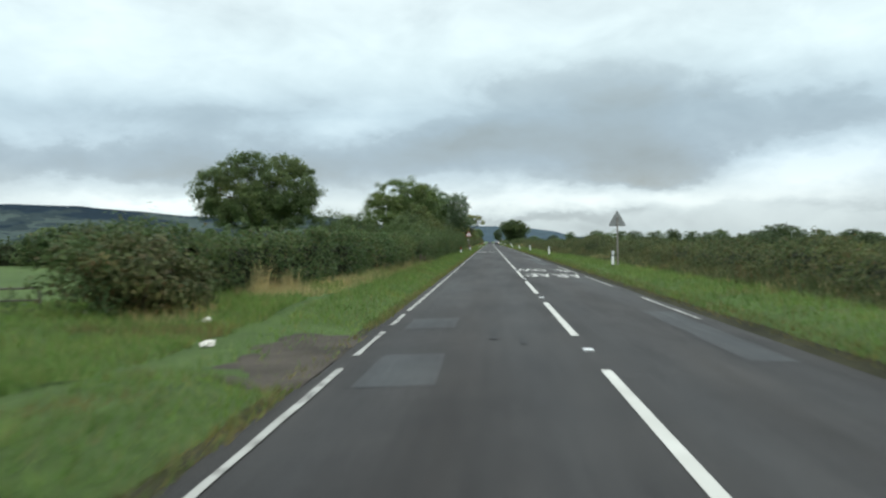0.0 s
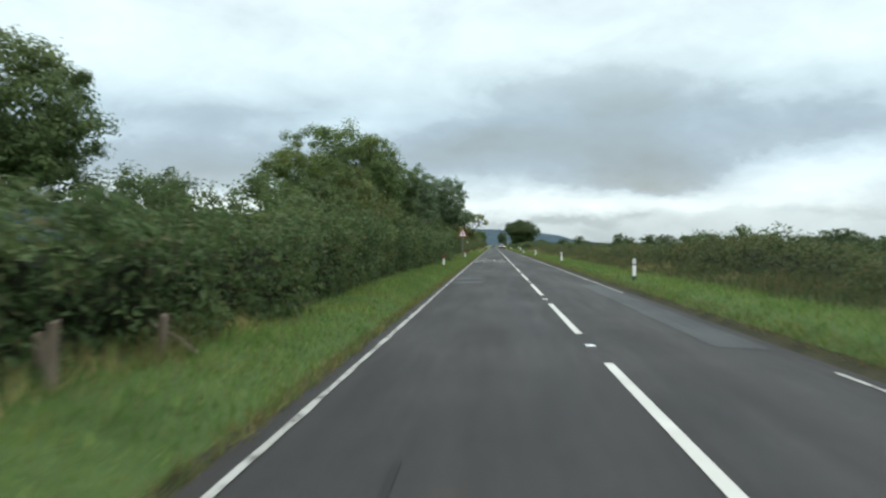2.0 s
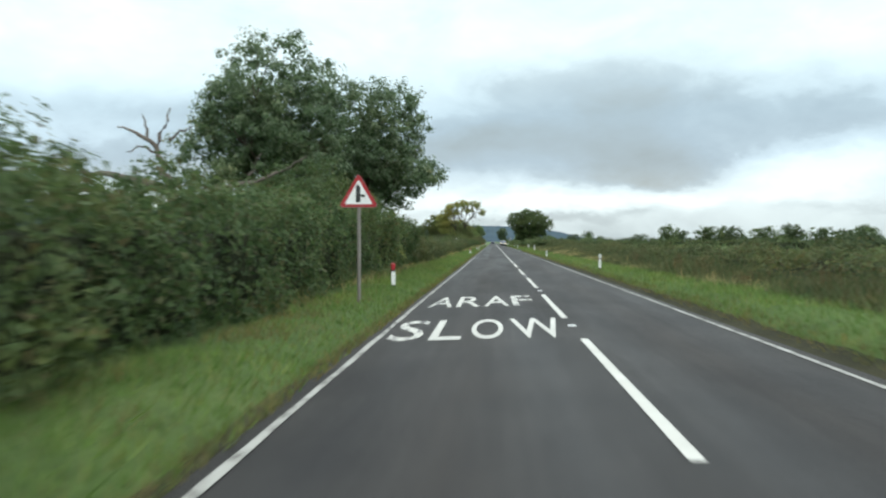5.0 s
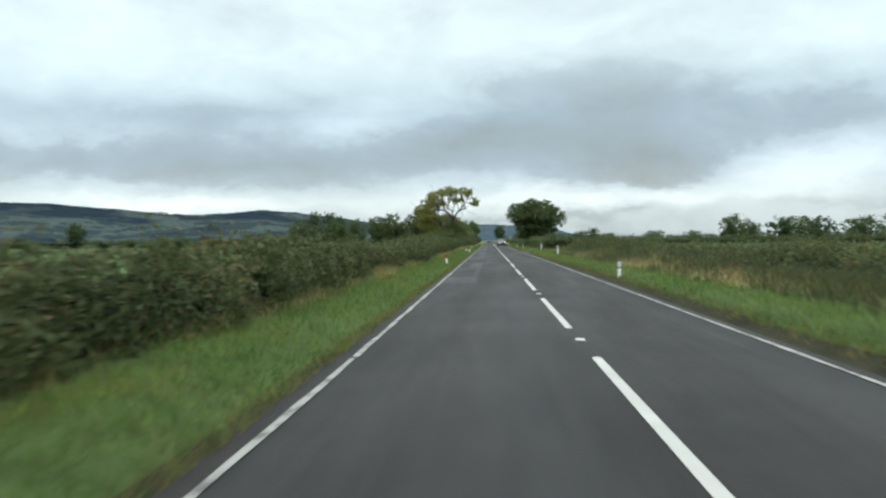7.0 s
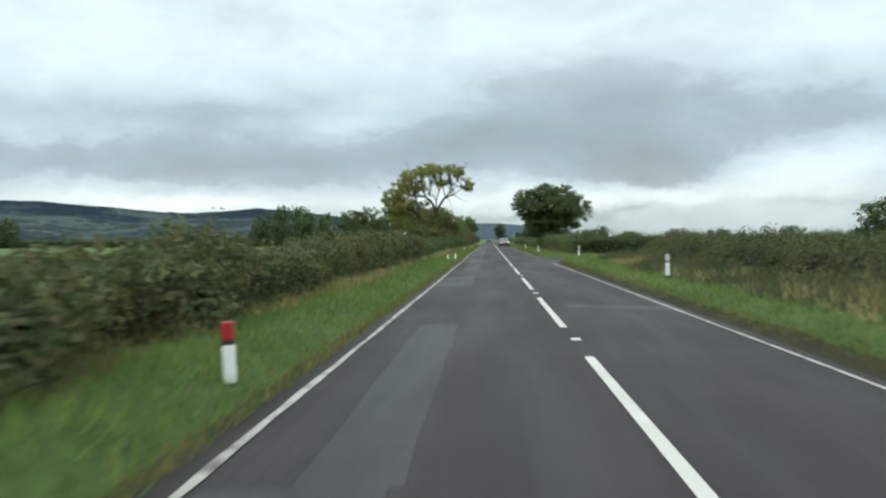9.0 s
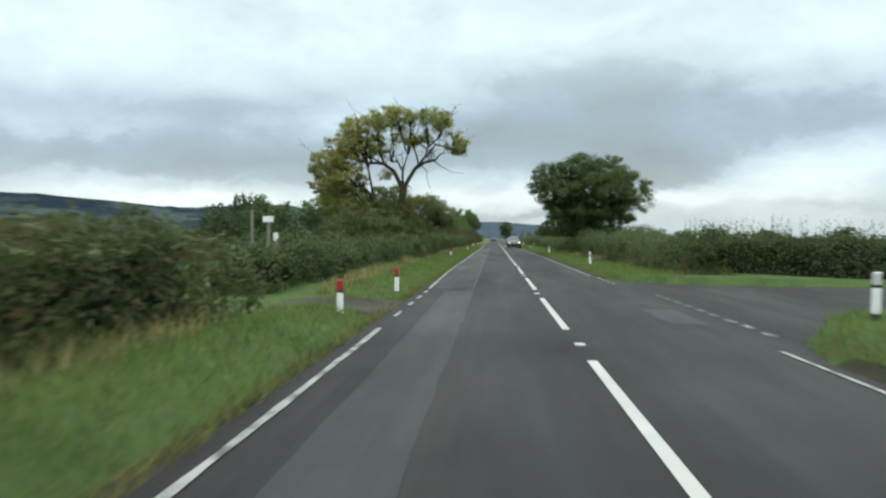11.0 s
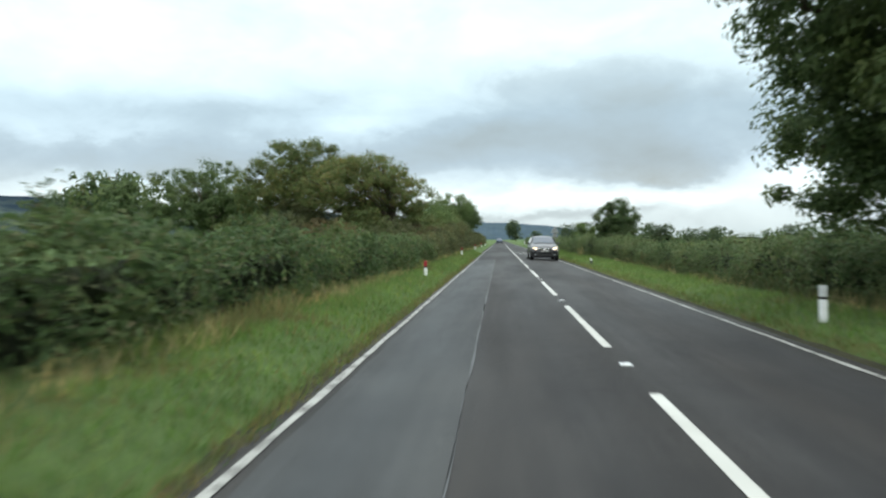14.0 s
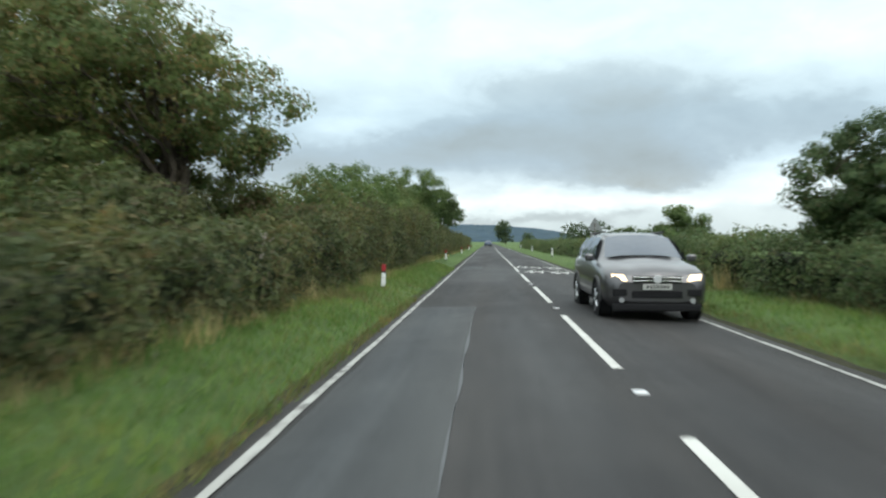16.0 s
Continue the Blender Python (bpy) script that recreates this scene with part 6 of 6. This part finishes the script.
def car(name, label, paint, lit, low=1.0):
    """A five-door car, front at y = 0 and looking along -y; low scales the cabin's height."""
    ob = empty(name, (0, 0, 0), label, "car")
    # along the car: y, bottom half-width, bottom z, side half-width, shoulder half-width and z, roof half-width and z
    st = [(0.00, 0.62, 0.40, 0.72, 0.66, 0.72, 0.40, 0.76), (0.06, 0.72, 0.30, 0.86, 0.78, 0.86, 0.42, 0.91), (0.22, 0.78, 0.26, 0.93, 0.82, 0.96, 0.44, 1.01),
          (0.65, 0.80, 0.26, 0.955, 0.85, 1.04, 0.46, 1.09), (1.20, 0.80, 0.26, 0.96, 0.87, 1.08, 0.52, 1.14), (1.55, 0.80, 0.26, 0.965, 0.875, 1.10, 0.60, 1.40),
          (1.95, 0.80, 0.26, 0.965, 0.875, 1.11, 0.62, 1.63), (2.45, 0.80, 0.26, 0.965, 0.875, 1.12, 0.63, 1.70), (3.40, 0.80, 0.26, 0.965, 0.875, 1.13, 0.63, 1.70),
          (4.10, 0.80, 0.28, 0.96, 0.87, 1.14, 0.60, 1.63), (4.45, 0.78, 0.32, 0.94, 0.85, 1.12, 0.56, 1.38), (4.66, 0.74, 0.38, 0.90, 0.80, 1.04, 0.50, 1.10), (4.75, 0.66, 0.45, 0.80, 0.72, 0.90, 0.45, 0.94)]
    rows = []
    for y, wb, zb, w, ws, zs, wr, zr in st:
        zs2, zr2 = zs, zr if zr < 1.2 else 1.12 + (zr - 1.12) * low
        half = [(0, zb), (wb * 0.7, zb), (wb, zb + 0.03), (w * 0.985, zb + 0.18), (w, 0.62 if zs > 0.7 else zs - 0.1), (w * 0.985, zs - 0.08), (ws, zs), ((ws + wr) / 2 + 0.03, (zs + zr2) / 2 + 0.02), (wr, zr2 - 0.02), (wr * 0.6, zr2 + 0.015), (0, zr2 + 0.03)]
        ring = half + [(-a, z) for a, z in half[-2:0:-1]]
        rows.append([(a, y, z) for a, z in ring] + [(half[0][0], y, half[0][1])])
    me = grid_mesh("body", np.array(rows)[:, ::-1])
    body = mesh_ob("body", me, paint, ob)
    for y, flip in ((0.0, False), (4.75, True)):
        ring = rows[0] if y == 0 else rows[-1]
        bm = bmesh.new()
        vs = [bm.verts.new(c) for c in ring[:-1]]
        bm.faces.new(vs if flip else vs[::-1])
        part("end_panel", bm, paint, ob)

    def quad(nm, pts, mat, parent, thick=0.012, label_=""):
        bm = bmesh.new()
        f = bm.faces.new([bm.verts.new(p) for p in pts])
        ext = bmesh.ops.extrude_face_region(bm, geom=[f])
        f.normal_update()
        bmesh.ops.translate(bm, verts=[e for e in ext["geom"] if isinstance(e, bmesh.types.BMVert)], vec=f.normal * thick)
        bmesh.ops.recalc_face_normals(bm, faces=bm.faces)
        return part(nm, bm, mat, parent, label_)

    def rz(z):
        return 1.12 + (z - 1.12) * low if z > 1.2 else z

    def bent(nm, pts, label_):
        """Glass that follows the bend of the cabin: rows of points."""
        pts = np.array(pts, float)
        me_g = grid_mesh(nm, pts)
        return mesh_ob(nm, me_g, M_CARGLASS, ob, label_)

    scr = []
    for y in np.linspace(1.25, 1.92, 6):
        zc = float(np.interp(y, [1.2, 1.55, 1.95], [1.17, rz(1.43), rz(1.66)])) + 0.022
        xe = float(np.interp(y, [1.2, 1.55, 1.95], [0.76, 0.70, 0.63]))
        scr.append([(f * xe, y - 0.015, zc - 0.055 * abs(f) ** 3) for f in (-1, -0.6, -0.2, 0.2, 0.6, 1)])
    bent("windscreen", scr, "dark windscreen")
    rear = []
    for y in np.linspace(4.17, 4.56, 4):
        zc = float(np.interp(y, [4.1, 4.45, 4.66], [rz(1.66), rz(1.41), 1.13])) + 0.022
        xe = float(np.interp(y, [4.1, 4.66], [0.60, 0.66]))
        rear.append([(f * xe, y + 0.02, zc - 0.05 * abs(f) ** 3) for f in (1, 0.5, 0, -0.5, -1)])
    bent("rear_window", rear[::-1], "dark rear window")
    for s in (1, -1):
        for ya, yb, yd in ((1.50, 2.72, 2.02), (2.80, 3.62, 2.80), (3.70, 4.22, 3.70)):
            ye = yb - (0.16 if yb > 4 else 0)
            rows_g = [[(s * 0.895, ya + (yb - ya) * f, 1.145) for f in (0, 0.5, 1)],
                      [(s * 0.818, (ya * 0.45 + yd * 0.55) + ((yb * 0.5 + ye * 0.5) - (ya * 0.45 + yd * 0.55)) * f, rz(1.42)) for f in (0, 0.5, 1)],
                      [(s * 0.690, yd + (ye - yd) * f, rz(1.615)) for f in (0, 0.5, 1)]]
            bent("side_window", rows_g if s > 0 else [row[::-1] for row in rows_g], "dark side window")
        bm = bmesh.new()
        box_bm(bm, min(s * 0.93, s * 1.10), max(s * 0.93, s * 1.10), 1.42, 1.56, 1.10, 1.24, 0.035)
        part("door_mirror", bm, paint, ob)
        for y in (0.92, 3.80):
            wheel = empty("wheel", (s * 0.83, y, 0.365), "", "")
            wheel.parent = ob
            bm = bmesh.new()
            bmesh.ops.create_cone(bm, cap_ends=True, segments=28, radius1=0.365, radius2=0.365, depth=0.24, matrix=Matrix.Rotation(math.pi / 2, 4, "Y"))
            bmesh.ops.bevel(bm, geom=[e for e in bm.edges if abs(e.verts[0].co.x - e.verts[1].co.x) < 0.01], offset=0.03, segments=2, affect="EDGES")
            part("tyre", bm, M_TYRE, wheel, "black rubber tyre")
            bm = bmesh.new()
            bmesh.ops.create_cone(bm, cap_ends=True, segments=24, radius1=0.245, radius2=0.23, depth=0.25, matrix=Matrix.Rotation(math.pi / 2, 4, "Y"))
            for k in range(5):
                a = k * 2 * math.pi / 5
                c, sn = math.cos(a), math.sin(a)
                round_bar(bm, (s * 0.128, 0.04 * c, 0.04 * sn), (s * 0.132, 0.22 * c, 0.22 * sn), 0.025, 6)
            part("rim", bm, M_RIM, wheel, "silver spoked rim")
            bm = bmesh.new()
            ring_pts = []
            for k in range(17):
                a = math.pi * k / 16
                ring_pts.append((s * 0.952, y + 0.46 * math.cos(a), 0.365 + 0.44 * math.sin(a)))
            v, q = tube_arrays(ring_pts, np.full(17, 0.035), 6)
            arch = raw_mesh("wheel_arch", v, q, 4, True)
            bm.free()
            mesh_ob("wheel_arch", arch, M_BLACK, ob, "black wheel arch trim")
            bm = bmesh.new()
            bmesh.ops.create_cone(bm, cap_ends=True, segments=28, radius1=0.43, radius2=0.43, depth=0.03, matrix=Matrix.Translation((s * 0.945, y, 0.385)) @ Matrix.Rotation(math.pi / 2, 4, "Y"))
            part("wheel_well", bm, M_MATT, ob, "dark wheel well")
        # lamps
        pts = [(s * 0.53, 0.045, 0.765), (s * 0.79, 0.10, 0.785), (s * 0.80, 0.13, 0.895), (s * 0.60, 0.045, 0.885)]
        quad("headlamp", pts[::-1] if s > 0 else pts, lamp_m if lit else M_LAMP_OFF, ob, 0.05, "lit headlamp" if lit else "headlamp")
        pts = [(s * 0.60, 4.735, 0.78), (s * 0.86, 4.67, 0.80), (s * 0.80, 4.62, 1.06), (s * 0.58, 4.66, 1.04)]
        quad("tail_lamp", pts if s > 0 else pts[::-1], M_TAIL, ob, 0.03, "red tail lamp")
        bm = bmesh.new()
        box_bm(bm, min(s * 0.54, s * 0.80), max(s * 0.54, s * 0.80), -0.012, 0.14, 0.50, 0.63, 0.02)
        part("side_intake", bm, M_MATT, ob, "black side air intake")
        bm = bmesh.new()
        bmesh.ops.create_cone(bm, cap_ends=True, segments=14, radius1=0.05, radius2=0.05, depth=0.03, matrix=Matrix.Translation((s * 0.64, -0.005, 0.42)) @ Matrix.Rotation(math.pi / 2, 4, "X"))
        part("fog_lamp", bm, M_GREY, ob, "round fog lamp")
        bm = bmesh.new()
        round_bar(bm, (s * 0.60, 2.1, rz(1.735)), (s * 0.60, 3.9, rz(1.715)), 0.018, 8)
        part("roof_rail", bm, M_BLACK, ob, "roof rail")
    bm = bmesh.new()
    box_bm(bm, -0.44, 0.44, -0.022, 0.05, 0.74, 0.87, 0.015)
    grille = part("grille", bm, M_MATT, ob, "black grille")
    for z in (0.775, 0.835):
        bm = bmesh.new()
        box_bm(bm, -0.44, 0.44, -0.04, -0.02, z - 0.012, z + 0.012, 0.004)
        part("grille_bar", bm, M_CHROME, grille, "chrome bar")
    bm = bmesh.new()
    bmesh.ops.create_cone(bm, cap_ends=True, segments=20, radius1=0.075, radius2=0.07, depth=0.03, matrix=Matrix.Translation((0, -0.045, 0.805)) @ Matrix.Rotation(math.pi / 2, 4, "X"))
    part("badge", bm, M_REFL, ob, "plain round chrome badge")
    bm = bmesh.new()
    box_bm(bm, -0.46, 0.46, -0.014, 0.08, 0.46, 0.60, 0.02)
    part("lower_intake", bm, M_MATT, ob, "black lower air intake")
    bm = bmesh.new()
    box_bm(bm, -0.80, 0.80, -0.004, 0.14, 0.22, 0.36, 0.03)
    part("skid_strip", bm, M_MATT, ob, "black lower bumper")
    for y0, y1 in ((-0.035, -0.012), (4.752, 4.768)):
        bm = bmesh.new()
        box_bm(bm, -0.26, 0.26, y0, y1, 0.615, 0.725, 0.004)
        plate = part("number_plate", bm, M_PLATE, ob, "pale number plate with dark bars")
        for k in range(7):
            bm = bmesh.new()
            x = -0.20 + k * 0.062
            yy0, yy1 = (y0 - 0.003, y0) if y0 < 1 else (y1, y1 + 0.003)
            box_bm(bm, x, x + 0.035, yy0, yy1, 0.64, 0.70)
            part("plate_bar", bm, M_BLACK, plate)
    return ob


suv = car("suv_car", "grey metallic off-road car with lit headlamps on the road", car_paint("grey_metallic_paint", (0.072, 0.070, 0.073)), True, 0.93)
suv.matrix_basis = pose(1.59, 304.55, -0.085, 0, 0, 1.0) @ Matrix.Scale(0.965, 4)
ahead = car("estate_car", "dark blue car far ahead on the road", car_paint("dark_blue_paint", (0.05, 0.07, 0.11)), False, 0.82)
ahead.matrix_basis = pose(-1.35, 505, -0.045, 0, 0, 180)


# ---------- pylon ----------
def pylon(at, tall):
    ob = empty("pylon", (*at, 0), "distant grey lattice electricity pylon", "pylon")
    w0, w1 = tall * 0.10, tall * 0.02
    for sx in (1, -1):
        for sy in (1, -1):
            bm = bmesh.new()
            round_bar(bm, (sx * w0, sy * w0, -0.3), (sx * w1, sy * w1, tall), 0.06, 5)
            part("leg", bm, M_GREY, ob)
    for z, span in ((0.68, 0.17), (0.80, 0.14), (0.92, 0.11)):
        bm = bmesh.new()
        round_bar(bm, (-tall * span, 0, tall * z), (tall * span, 0, tall * z), 0.07, 5)
        part("cross_arm", bm, M_GREY, ob)
    bm = bmesh.new()
    for k in range(7):
        za, zb = tall * k / 7.2, tall * (k + 1) / 7.2
        wa, wb = w0 + (w1 - w0) * k / 7.2, w0 + (w1 - w0) * (k + 1) / 7.2
        for s in (1, -1):
            round_bar(bm, (-wa, s * wa, za), (wb, s * wb, zb), 0.04, 4)
            round_bar(bm, (wa, s * wa, za), (-wb, s * wb, zb), 0.04, 4)
    part("bracing", bm, M_GREY, ob)


pylon((-43.5, 486), 14.5)
pylon((-47.5, 497), 14.5)
